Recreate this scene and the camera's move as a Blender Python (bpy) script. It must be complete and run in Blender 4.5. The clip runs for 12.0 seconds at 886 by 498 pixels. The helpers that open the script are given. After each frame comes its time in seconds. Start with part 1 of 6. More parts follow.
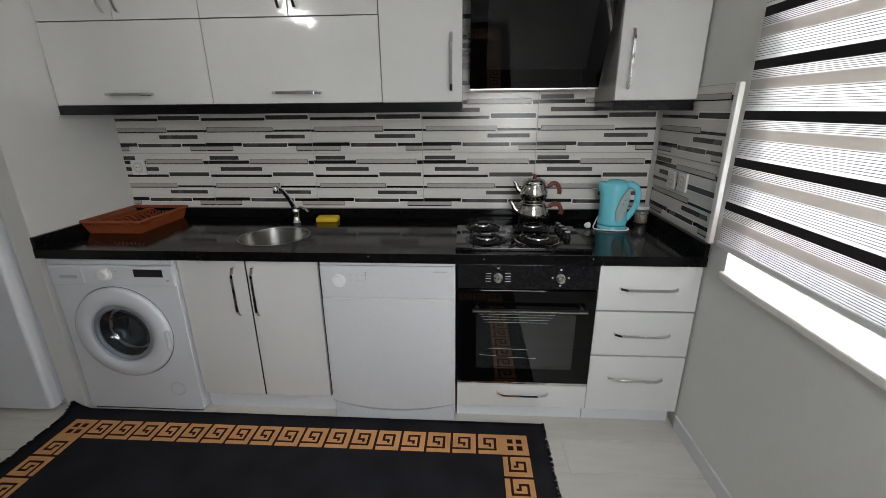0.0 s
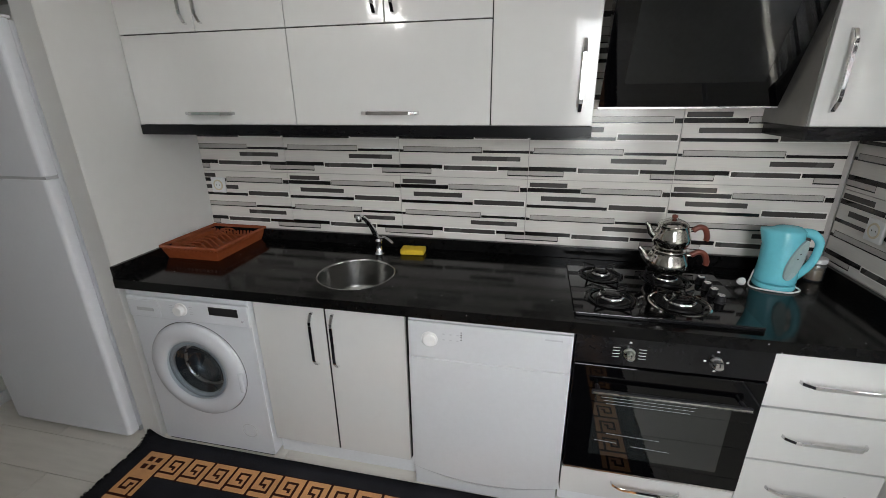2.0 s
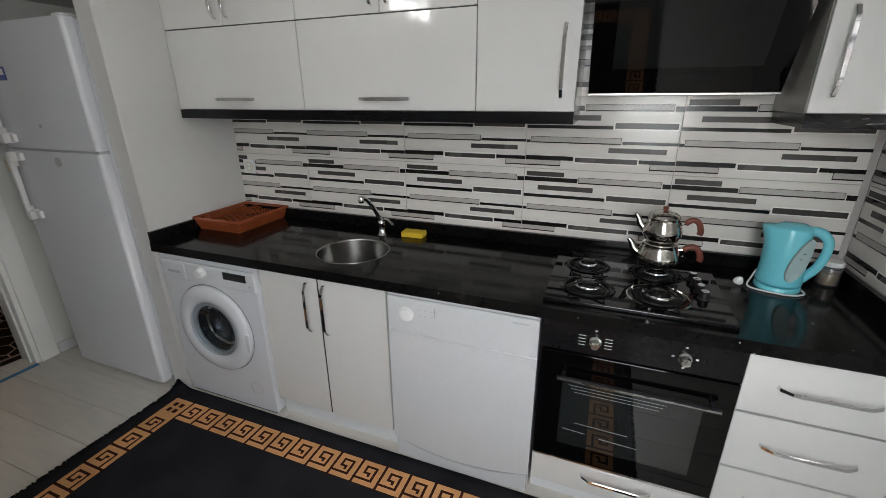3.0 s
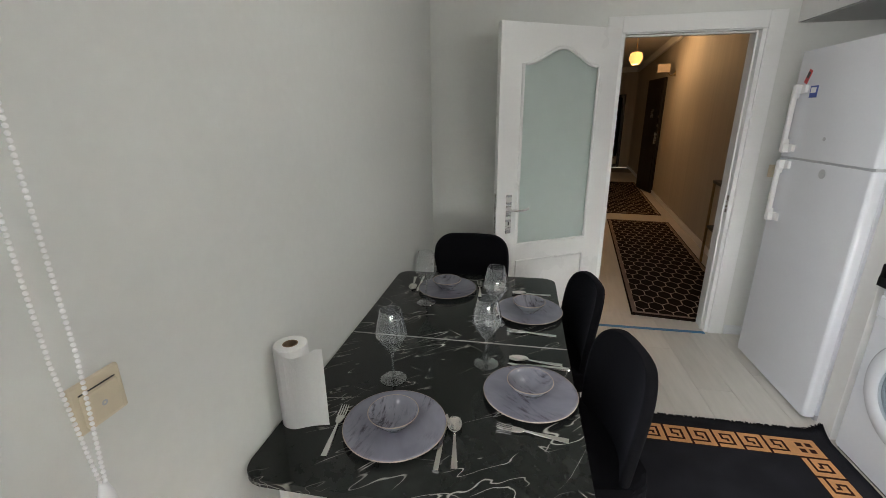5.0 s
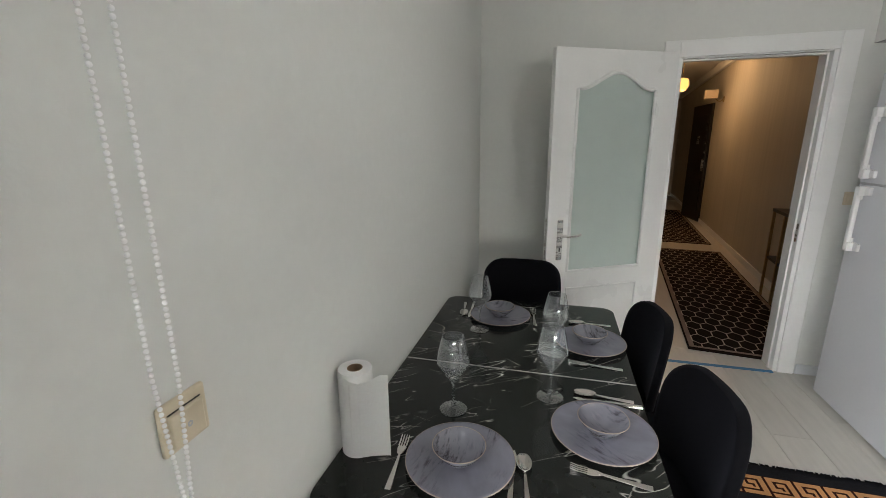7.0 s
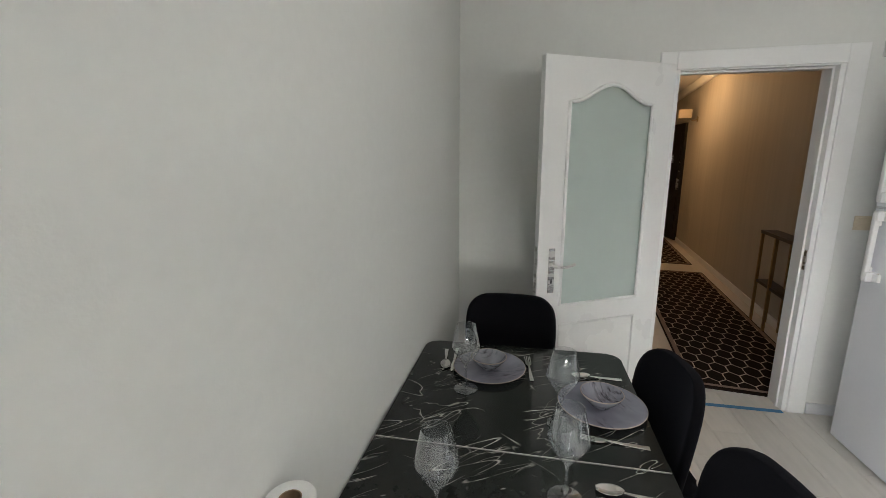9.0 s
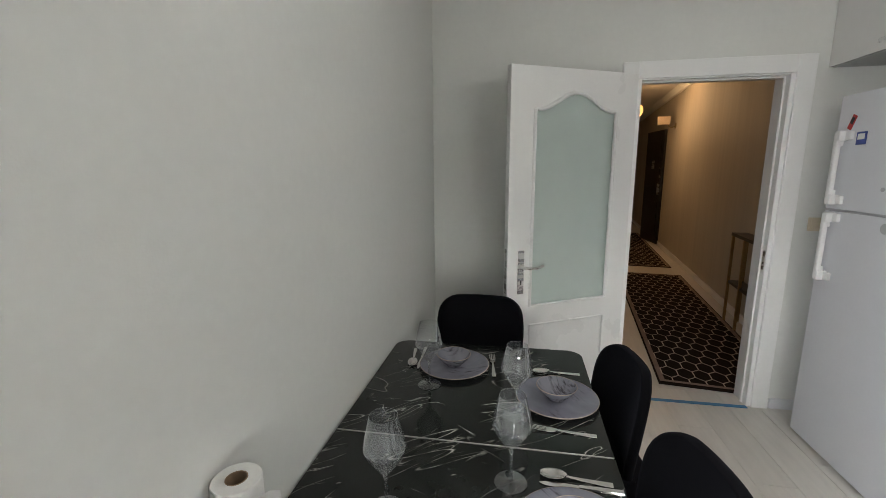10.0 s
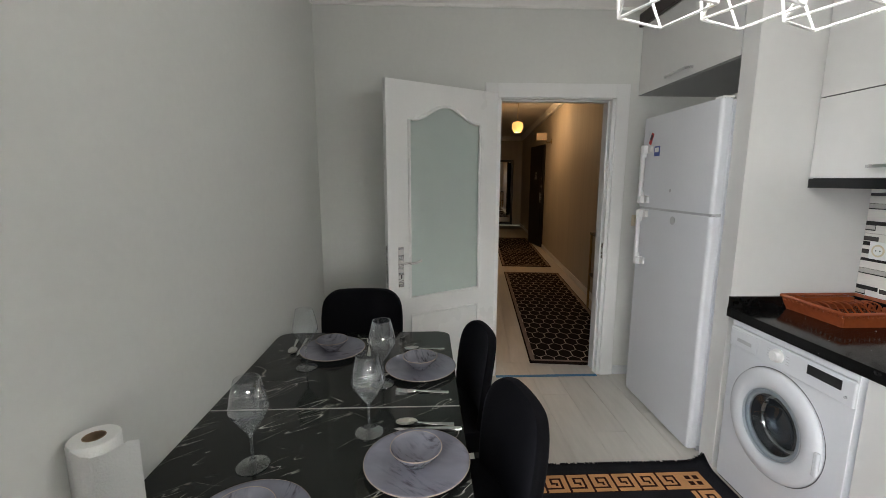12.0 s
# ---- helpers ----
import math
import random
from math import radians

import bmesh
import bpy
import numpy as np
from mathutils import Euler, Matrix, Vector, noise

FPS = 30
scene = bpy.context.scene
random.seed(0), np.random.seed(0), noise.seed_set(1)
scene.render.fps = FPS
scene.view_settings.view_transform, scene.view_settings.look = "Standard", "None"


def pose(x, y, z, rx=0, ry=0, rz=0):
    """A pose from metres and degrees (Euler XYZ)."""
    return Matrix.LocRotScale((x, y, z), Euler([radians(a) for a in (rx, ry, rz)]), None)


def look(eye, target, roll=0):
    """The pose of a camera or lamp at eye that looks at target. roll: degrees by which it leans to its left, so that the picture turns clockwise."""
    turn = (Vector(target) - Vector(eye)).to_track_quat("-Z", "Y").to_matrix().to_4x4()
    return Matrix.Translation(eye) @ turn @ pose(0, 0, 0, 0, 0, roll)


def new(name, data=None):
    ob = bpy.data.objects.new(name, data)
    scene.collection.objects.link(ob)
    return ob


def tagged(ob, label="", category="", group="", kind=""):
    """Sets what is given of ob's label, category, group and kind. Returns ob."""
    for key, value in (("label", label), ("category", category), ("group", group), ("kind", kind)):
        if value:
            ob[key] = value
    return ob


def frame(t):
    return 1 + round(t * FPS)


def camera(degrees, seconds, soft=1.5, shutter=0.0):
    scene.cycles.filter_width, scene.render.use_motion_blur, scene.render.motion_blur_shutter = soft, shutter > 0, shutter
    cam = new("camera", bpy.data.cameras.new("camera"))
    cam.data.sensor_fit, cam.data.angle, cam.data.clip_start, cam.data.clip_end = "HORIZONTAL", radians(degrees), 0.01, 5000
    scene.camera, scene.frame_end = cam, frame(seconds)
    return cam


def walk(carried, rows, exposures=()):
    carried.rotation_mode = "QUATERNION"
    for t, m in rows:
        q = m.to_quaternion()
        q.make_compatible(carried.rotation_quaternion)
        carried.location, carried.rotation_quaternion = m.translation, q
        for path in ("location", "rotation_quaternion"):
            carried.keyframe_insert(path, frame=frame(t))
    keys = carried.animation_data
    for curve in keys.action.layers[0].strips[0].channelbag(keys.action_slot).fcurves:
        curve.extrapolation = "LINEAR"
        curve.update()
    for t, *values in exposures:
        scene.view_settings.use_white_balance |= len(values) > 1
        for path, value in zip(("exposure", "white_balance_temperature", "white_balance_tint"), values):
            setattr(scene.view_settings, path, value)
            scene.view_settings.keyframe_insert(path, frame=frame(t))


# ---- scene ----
cam = camera(93.0, 12.0, soft=0.8)
PATH = [
    (0, (0.352, 0.291, 1.447), (0.233, 2.186, 0.818), -0.5),
    (0.5, (0.259, 0.434, 1.426), (-0.06, 2.303, 0.79), -0.6),
    (1, (0.249, 0.493, 1.436), (-0.123, 2.348, 0.788), -0.3),
    (1.5, (0.201, 0.552, 1.554), (-0.199, 2.395, 0.89), -0.4),
    (2, (0.127, 0.662, 1.585), (-0.273, 2.498, 0.902), -0.6),
    (2.5, (0.306, 0.714, 1.564), (-0.071, 2.554, 0.877), -0.7),
    (3, (0.448, 0.671, 1.539), (-0.231, 2.422, 0.851), -0.4),
    (3.5, (0.409, 0.502, 1.565), (-0.904, 1.841, 0.871), -0.9),
    (3.7, (0.398, 0.477, 1.567), (-1.119, 1.58, 0.872), -1.5),
    (5.3, (0.417, 0.401, 1.522), (-1.436, -0.095, 0.956), -0.5),
    (5.5, (0.423, 0.376, 1.519), (-1.425, -0.162, 0.975), -0.8),
    (6, (0.42, 0.338, 1.527), (-1.426, -0.238, 1.018), -0.9),
    (6.5, (0.455, 0.327, 1.542), (-1.399, -0.235, 1.043), -0.7),
    (7, (0.395, 0.319, 1.516), (-1.481, -0.184, 1.038), -0.5),
    (8.8, (0.03, 0.221, 1.513), (-1.886, -0.179, 1.104), -0.2),
    (9, (0.05, 0.22, 1.522), (-1.87, -0.169, 1.12), -0.2),
    (9.5, (0.111, 0.318, 1.514), (-1.816, -0.054, 1.13), -0.1),
    (10, (0.099, 0.34, 1.515), (-1.835, -0.011, 1.143), -0.4),
    (10.5, (0.082, 0.264, 1.513), (-1.858, -0.074, 1.159), -0.3),
    (11, (0.141, 0.32, 1.526), (-1.803, -0.002, 1.182), -0.3),
    (11.5, (0.207, 0.514, 1.487), (-1.749, 0.265, 1.157), -0.2),
    (12, (0.303, 0.514, 1.466), (-1.669, 0.595, 1.146), 0.1),
]
EXPOSURES = [(0.0, 2.15), (0.5, 2.38), (1.0, 2.55), (1.5, 2.58), (2.0, 2.5), (2.5, 2.5), (3.0, 2.36), (3.5, 2.85), (5.5, 3.32), (7.0, 3.3), (9.0, 3.45), (10.5, 3.27), (11.5, 3.27), (12.0, 3.12)]
walk(cam, [(t, look(eye, target, roll)) for t, eye, target, roll in PATH], EXPOSURES)

# ---- world and light ----
world = bpy.data.worlds.new("world")
scene.world = world
world.use_nodes = True
_wn = world.node_tree
_sky = _wn.nodes.new("ShaderNodeTexSky")
_sky.sky_type = "NISHITA"
_sky.sun_disc = False
_sky.sun_elevation = radians(24)
_sky.sun_rotation = radians(76)
_wn.links.new(_sky.outputs[0], _wn.nodes["Background"].inputs[0])
_wn.nodes["Background"].inputs[1].default_value = 0.06


def lamp(name, kind, m, energy, color=(1, 1, 1), **kw):
    d = bpy.data.lights.new(name, kind)
    d.energy, d.color = energy, color
    for k, v in kw.items():
        if k == "size": d.size = v
        if k == "size_y": d.size_y = v
        if k == "angle": d.angle = v
        if k == "spread": d.spread = v
        if k == "radius": d.shadow_soft_size = v
    if kind == "AREA":
        d.shape = "RECTANGLE"
    ob = new(name, d)
    ob.matrix_basis = m
    return ob


lamp("sun", "SUN", look((1.95 * 4, 0.42 * 4, 0.90 * 4), (0, 0, 0)), 5.0, (1.0, 0.95, 0.87), angle=radians(0.6))
lamp("window_daylight_east", "AREA", look((1.56, 1.2, 1.52), (0, 1.15, 1.42)), 23.5, (0.985, 0.985, 0.965), size=1.26, size_y=1.3, spread=radians(85))
lamp("window_daylight_south", "AREA", look((0.79, -0.245, 1.55), (0.10, 1.6, 0.62)), 3.7, (0.955, 0.967, 0.985), size=0.66, size_y=1.3, spread=radians(125))
for _y in (1.09, 1.30, 1.51):
    lamp("pendant_bulb_light", "POINT", pose(-0.755, _y, 2.03), 0.5, (1.0, 0.985, 0.96), radius=0.035)


# ---- helpers for building ----
def part(name, bm, mat, parent=None, label="", smooth=False):
    """Link a bmesh, modelled in the thing's own frame, as one mesh object."""
    me = bpy.data.meshes.new(name)
    bmesh.ops.recalc_face_normals(bm, faces=bm.faces[:])
    if smooth:
        for f in bm.faces:
            f.smooth = True
    bm.to_mesh(me)
    bm.free()
    for k in (mat if isinstance(mat, (list, tuple)) else [mat]):
        me.materials.append(k)
    ob = new(name, me)
    if parent is not None:
        ob.parent = parent
    if label:
        ob["label"] = label
    return ob


def thing(name, at, label, category, group="", kind="", rz=0.0):
    """An empty at the base of a thing; its parts are modelled round that point."""
    ob = new(name)
    ob.empty_display_size = 0.05
    ob.matrix_basis = pose(*at, 0, 0, rz)
    return tagged(ob, label, category, group, kind)


def box(bm, x0, x1, y0, y1, z0, z1, bevel=0.0, seg=2, mi=0):
    r = bmesh.ops.create_cube(bm, size=1.0)
    vs = r["verts"]
    for v in vs:
        v.co = Vector(((x0 + x1) / 2 + v.co.x * (x1 - x0), (y0 + y1) / 2 + v.co.y * (y1 - y0), (z0 + z1) / 2 + v.co.z * (z1 - z0)))
    fs = list({f for v in vs for f in v.link_faces})
    for f in fs:
        f.material_index = mi
    if bevel > 0:
        es = list({e for v in vs for e in v.link_edges})
        bmesh.ops.bevel(bm, geom=es, offset=bevel, segments=seg, profile=0.5, affect="EDGES", material=-1)
    return bm


def boxes(*specs, bevel=0.0, seg=2):
    bm = bmesh.new()
    for s in specs:
        box(bm, *s[:6], bevel=s[6] if len(s) > 6 else bevel, seg=seg)
    return bm


def lathe(profile, n=32, at=(0, 0, 0), axis="z", bm=None, close=False):
    """Turn (radius, height) pairs round an axis."""
    bm = bm or bmesh.new()
    rings = []
    for r, h in profile:
        if r < 1e-6:
            pts = [(0, 0, h)]
        else:
            pts = [(r * math.cos(2 * math.pi * i / n), r * math.sin(2 * math.pi * i / n), h) for i in range(n)]
        ring = []
        for x, y, z in pts:
            if axis == "y":
                x, y, z = x, -z, y
            elif axis == "x":
                x, y, z = z, x, y
            ring.append(bm.verts.new((x + at[0], y + at[1], z + at[2])))
        rings.append(ring)
    for a, b in zip(rings, rings[1:]):
        for i in range(n):
            j = (i + 1) % n
            q = [a[i % len(a)], a[j % len(a)], b[j % len(b)], b[i % len(b)]]
            q = [v for k, v in enumerate(q) if v not in q[:k]]
            if len(q) > 2:
                bm.faces.new(q)
    return bm


def tube(points, radius, n=10, bm=None, flat=1.0, caps=True):
    """Sweep a round (or flattened) section along points; radius may be one number or one per point."""
    bm = bm or bmesh.new()
    P = [Vector(p) for p in points]
    R = radius if isinstance(radius, (list, tuple)) else [radius] * len(P)
    rings = []
    ref = None
    for i, p in enumerate(P):
        t = (P[min(i + 1, len(P) - 1)] - P[max(i - 1, 0)]).normalized()
        if ref is None:
            ref = Vector((0, 0, 1)) if abs(t.z) < 0.9 else Vector((0, 1, 0))
        s = t.cross(ref).normalized()
        u = s.cross(t).normalized()
        ref = u
        rings.append([bm.verts.new(p + R[i] * (math.cos(2 * math.pi * k / n) * s + flat * math.sin(2 * math.pi * k / n) * u)) for k in range(n)])
    for a, b in zip(rings, rings[1:]):
        for k in range(n):
            bm.faces.new([a[k], a[(k + 1) % n], b[(k + 1) % n], b[k]])
    if caps:
        bm.faces.new(rings[0][::-1])
        bm.faces.new(rings[-1])
    return bm


def arc(points, steps=8):
    """A smooth curve through points (Catmull-Rom)."""
    P = [Vector(p) for p in points]
    out = []
    for i in range(len(P) - 1):
        a, b, c, d = P[max(i - 1, 0)], P[i], P[i + 1], P[min(i + 2, len(P) - 1)]
        for k in range(steps):
            t = k / steps
            out.append(0.5 * ((2 * b) + (c - a) * t + (2 * a - 5 * b + 4 * c - d) * t * t + (3 * b - a - 3 * c + d) * t ** 3))
    return out + [P[-1]]


def prism(outline, z0, z1, bm=None, bevel=0.0):
    """Extrude a flat (x, y) outline from z0 to z1."""
    bm = bm or bmesh.new()
    lo = [bm.verts.new((x, y, z0)) for x, y in outline]
    hi = [bm.verts.new((x, y, z1)) for x, y in outline]
    n = len(lo)
    fs = [bm.faces.new(lo[::-1]), bm.faces.new(hi)]
    for i in range(n):
        fs.append(bm.faces.new([lo[i], lo[(i + 1) % n], hi[(i + 1) % n], hi[i]]))
    if bevel:
        es = [e for f in fs[:2] for e in f.edges]
        bmesh.ops.bevel(bm, geom=es, offset=bevel, segments=2, profile=0.5, affect="EDGES")
    return bm


def round_rect(x0, x1, y0, y1, r, n=6, corners=(1, 1, 1, 1)):
    pts = []
    for i, (cx, cy, a0) in enumerate(((x1 - r, y1 - r, 0), (x0 + r, y1 - r, 90), (x0 + r, y0 + r, 180), (x1 - r, y0 + r, 270))):
        if corners[i]:
            pts += [(cx + r * math.cos(radians(a0 + 90 * k / n)), cy + r * math.sin(radians(a0 + 90 * k / n))) for k in range(n + 1)]
        else:
            pts.append(((x1, y1), (x0, y1), (x0, y0), (x1, y0))[i])
    return pts


# ---- materials ----
def _node(nt, kind, **inputs):
    n = nt.nodes.new("ShaderNode" + kind)
    for k, v in inputs.items():
        n.inputs[k.replace("_", " ")].default_value = v
    return n


def mat(name, color, rough=0.5, metal=0.0, var=0.06, scale=6.0, fine=60.0, bump=0.0, bump_scale=120.0, coat=0.0, trans=0.0, ior=1.45, rvar=0.08, spec=0.5, rand=0.0, stretch=(1, 1, 1)):
    """A surface with variation at two scales, gloss variation and fine relief."""
    m = bpy.data.materials.new(name)
    m.use_nodes = True
    nt = m.node_tree
    b = nt.nodes["Principled BSDF"]
    L = nt.links.new
    tc = _node(nt, "TexCoord")
    mp = _node(nt, "Mapping")
    mp.inputs["Scale"].default_value = stretch
    L(tc.outputs["Object"], mp.inputs["Vector"])
    n1 = _node(nt, "TexNoise", Scale=scale, Detail=4.0)
    n2 = _node(nt, "TexNoise", Scale=fine, Detail=3.0)
    L(mp.outputs[0], n1.inputs["Vector"])
    L(mp.outputs[0], n2.inputs["Vector"])
    mx = nt.nodes.new("ShaderNodeMath")
    mx.operation = "ADD"
    L(n1.outputs[0], mx.inputs[0])
    L(n2.outputs[0], mx.inputs[1])
    mr = _node(nt, "MapRange", From_Min=0.6, From_Max=1.4, To_Min=1 - var, To_Max=1 + var)
    L(mx.outputs[0], mr.inputs[0])
    fac = mr.outputs[0]
    if rand:
        oi = _node(nt, "ObjectInfo")
        rr = _node(nt, "MapRange", To_Min=1 - rand, To_Max=1 + rand)
        L(oi.outputs["Random"], rr.inputs[0])
        mm = nt.nodes.new("ShaderNodeMath")
        mm.operation = "MULTIPLY"
        L(fac, mm.inputs[0])
        L(rr.outputs[0], mm.inputs[1])
        fac = mm.outputs[0]
    vm = nt.nodes.new("ShaderNodeVectorMath")
    vm.operation = "SCALE"
    vm.inputs[0].default_value = color
    L(fac, vm.inputs["Scale"])
    L(vm.outputs[0], b.inputs["Base Color"])
    rg = _node(nt, "MapRange", From_Min=0.3, From_Max=0.7, To_Min=max(0.01, rough - rvar * rough), To_Max=min(1, rough + rvar * rough + 0.01))
    L(n1.outputs[0], rg.inputs[0])
    L(rg.outputs[0], b.inputs["Roughness"])
    b.inputs["Metallic"].default_value = metal
    b.inputs["Coat Weight"].default_value = coat
    b.inputs["Coat Roughness"].default_value = 0.04
    b.inputs["Transmission Weight"].default_value = trans
    b.inputs["IOR"].default_value = ior
    b.inputs["Specular IOR Level"].default_value = spec
    if bump:
        n3 = _node(nt, "TexNoise", Scale=bump_scale, Detail=3.0)
        L(mp.outputs[0], n3.inputs["Vector"])
        bp = _node(nt, "Bump", Strength=bump, Distance=0.002)
        L(n3.outputs[0], bp.inputs["Height"])
        L(bp.outputs[0], b.inputs["Normal"])
    return m


def emit(name, color, strength):
    m = bpy.data.materials.new(name)
    m.use_nodes = True
    b = m.node_tree.nodes["Principled BSDF"]
    b.inputs["Base Color"].default_value = (*color, 1)
    b.inputs["Emission Color"].default_value = (*color, 1)
    b.inputs["Emission Strength"].default_value = strength
    return m


def veined(name, base, vein, scale, rough, amount=0.03, speckle=0.0):
    """Polished dark stone with thin pale veins, broken along their length, and sparkling grains."""
    m = mat(name, base, rough, var=0.35, scale=5, fine=40, rvar=0.3)
    nt = m.node_tree
    L = nt.links.new
    b = nt.nodes["Principled BSDF"]
    src = b.inputs["Base Color"].links[0].from_socket
    tc = _node(nt, "TexCoord")
    col = src
    if vein:
        total = None
        for k, (sc, rot, w) in enumerate(((scale, 0.42, amount), (scale * 1.7, 0.75, amount * 0.6), (scale * 1.25, -0.75, amount * 0.45))):
            mp = _node(nt, "Mapping")
            mp.inputs["Rotation"].default_value = (0, 0, rot)
            mp.inputs["Scale"].default_value = (1.0, 0.2, 1.0)
            mp.inputs["Location"].default_value = (1.7 * k, 0.4 * k, 0)
            L(tc.outputs["Object"], mp.inputs["Vector"])
            n = _node(nt, "TexNoise", Scale=sc, Detail=4.0, Roughness=0.5, Distortion=0.25)
            L(mp.outputs[0], n.inputs["Vector"])
            d = nt.nodes.new("ShaderNodeMath")
            d.operation = "SUBTRACT"
            d.inputs[1].default_value = 0.5
            L(n.outputs[0], d.inputs[0])
            a = nt.nodes.new("ShaderNodeMath")
            a.operation = "ABSOLUTE"
            L(d.outputs[0], a.inputs[0])
            r = _node(nt, "MapRange", From_Min=0.0, From_Max=w * 0.35, To_Min=1.0, To_Max=0.0)
            L(a.outputs[0], r.inputs[0])
            g = _node(nt, "TexNoise", Scale=sc * 1.7, Detail=2.0)
            L(mp.outputs[0], g.inputs["Vector"])
            gr = _node(nt, "MapRange", From_Min=0.50, From_Max=0.66, To_Min=0.0, To_Max=0.9)
            L(g.outputs[0], gr.inputs[0])
            mu = nt.nodes.new("ShaderNodeMath")
            mu.operation = "MULTIPLY"
            L(r.outputs[0], mu.inputs[0])
            L(gr.outputs[0], mu.inputs[1])
            if total is None:
                total = mu.outputs[0]
            else:
                mxn = nt.nodes.new("ShaderNodeMath")
                mxn.operation = "MAXIMUM"
                L(total, mxn.inputs[0])
                L(mu.outputs[0], mxn.inputs[1])
                total = mxn.outputs[0]
        mix = nt.nodes.new("ShaderNodeMix")
        mix.data_type = "RGBA"
        L(total, mix.inputs[0])
        L(col, mix.inputs[6])
        mix.inputs[7].default_value = (*vein, 1)
        col = mix.outputs[2]
    if speckle:
        v = _node(nt, "TexVoronoi", Scale=22.0)
        L(tc.outputs["Object"], v.inputs["Vector"])
        r = _node(nt, "MapRange", From_Min=0.028, From_Max=0.055, To_Min=1.0, To_Max=0.0)
        L(v.outputs["Distance"], r.inputs[0])
        mix = nt.nodes.new("ShaderNodeMix")
        mix.data_type = "RGBA"
        L(r.outputs[0], mix.inputs[0])
        L(col, mix.inputs[6])
        mix.inputs[7].default_value = (speckle, speckle, speckle, 1)
        col = mix.outputs[2]
    L(col, b.inputs["Base Color"])
    return m


def marble(name):
    """Polished black marble print: thin wandering veins both ways, smudged vein clusters and small flecks."""
    m = mat(name, (0.0125, 0.0140, 0.0125), 0.11, var=0.4, scale=4, fine=30, rvar=0.3)
    nt = m.node_tree
    L = nt.links.new
    b = nt.nodes["Principled BSDF"]
    col = b.inputs["Base Color"].links[0].from_socket
    tc = _node(nt, "TexCoord")

    def math2(op, x, y):
        n = nt.nodes.new("ShaderNodeMath")
        n.operation = op
        for k, v in enumerate((x, y)):
            if isinstance(v, (int, float)):
                n.inputs[k].default_value = v
            else:
                L(v, n.inputs[k])
        return n.outputs[0]

    # scale, turn, squeeze, line width, gate low, gate high, shift, strength
    total = None
    for sc, rot, sq, w, g0, g1, sh, st in ((3.6, -0.62, 0.16, 0.0014, 0.47, 0.56, 0.0, 0.8), (5.8, -0.50, 0.17, 0.0021, 0.48, 0.57, 3.1, 0.6), (8.5, -0.80, 0.20, 0.0030, 0.49, 0.58, 5.7, 0.55), (6.0, 0.40, 0.20, 0.0024, 0.54, 0.62, 7.2, 0.5), (15.0, -0.66, 0.25, 0.0065, 0.52, 0.60, 8.3, 0.5)):
        vr = _node(nt, "VectorRotate", Angle=rot)
        vr.rotation_type = "Z_AXIS"
        L(tc.outputs["Object"], vr.inputs["Vector"])
        mp = _node(nt, "Mapping")
        mp.inputs["Scale"].default_value = (1.0, sq, 1.0)
        mp.inputs["Location"].default_value = (sh, sh * 0.37, 0)
        L(vr.outputs[0], mp.inputs["Vector"])
        wob = _node(nt, "TexNoise", Scale=sc * 2.2, Detail=4.0)
        L(mp.outputs[0], wob.inputs["Vector"])
        ad = nt.nodes.new("ShaderNodeVectorMath")
        ad.operation = "MULTIPLY_ADD"
        L(wob.outputs["Color"], ad.inputs[0])
        ad.inputs[1].default_value = (0.12 / sc, 0.08 / sc, 0.0)
        L(mp.outputs[0], ad.inputs[2])
        n = _node(nt, "TexNoise", Scale=sc, Detail=2.0)
        L(ad.outputs[0], n.inputs["Vector"])
        off = math2("ABSOLUTE", math2("SUBTRACT", n.outputs[0], 0.5), 0.0)
        r = _node(nt, "MapRange", From_Min=w * 0.3, From_Max=w * 1.2, To_Min=st, To_Max=0.0)
        L(off, r.inputs[0])
        g = _node(nt, "TexNoise", Scale=5.5, Detail=3.0)
        L(vr.outputs[0], g.inputs["Vector"])
        gr = _node(nt, "MapRange", From_Min=g0, From_Max=g1, To_Min=0.0, To_Max=1.0)
        L(g.outputs[0], gr.inputs[0])
        v = math2("MULTIPLY", r.outputs[0], gr.outputs[0])
        total = v if total is None else math2("MAXIMUM", total, v)
    vo = _node(nt, "TexVoronoi", Scale=19.0)
    fr_ = _node(nt, "VectorRotate", Angle=-0.4)
    fr_.rotation_type = "Z_AXIS"
    fm = _node(nt, "Mapping")
    fm.inputs["Scale"].default_value = (1.0, 0.30, 1.0)
    L(tc.outputs["Object"], fr_.inputs["Vector"])
    L(fr_.outputs[0], fm.inputs["Vector"])
    L(fm.outputs[0], vo.inputs["Vector"])
    fl = _node(nt, "MapRange", From_Min=0.02, From_Max=0.055, To_Min=0.5, To_Max=0.0)
    L(vo.outputs["Distance"], fl.inputs[0])
    total = math2("MAXIMUM", total, fl.outputs[0])
    mix = nt.nodes.new("ShaderNodeMix")
    mix.data_type = "RGBA"
    L(total, mix.inputs[0])
    L(col, mix.inputs[6])
    mix.inputs[7].default_value = (0.52, 0.50, 0.46, 1)
    L(mix.outputs[2], b.inputs["Base Color"])
    return m


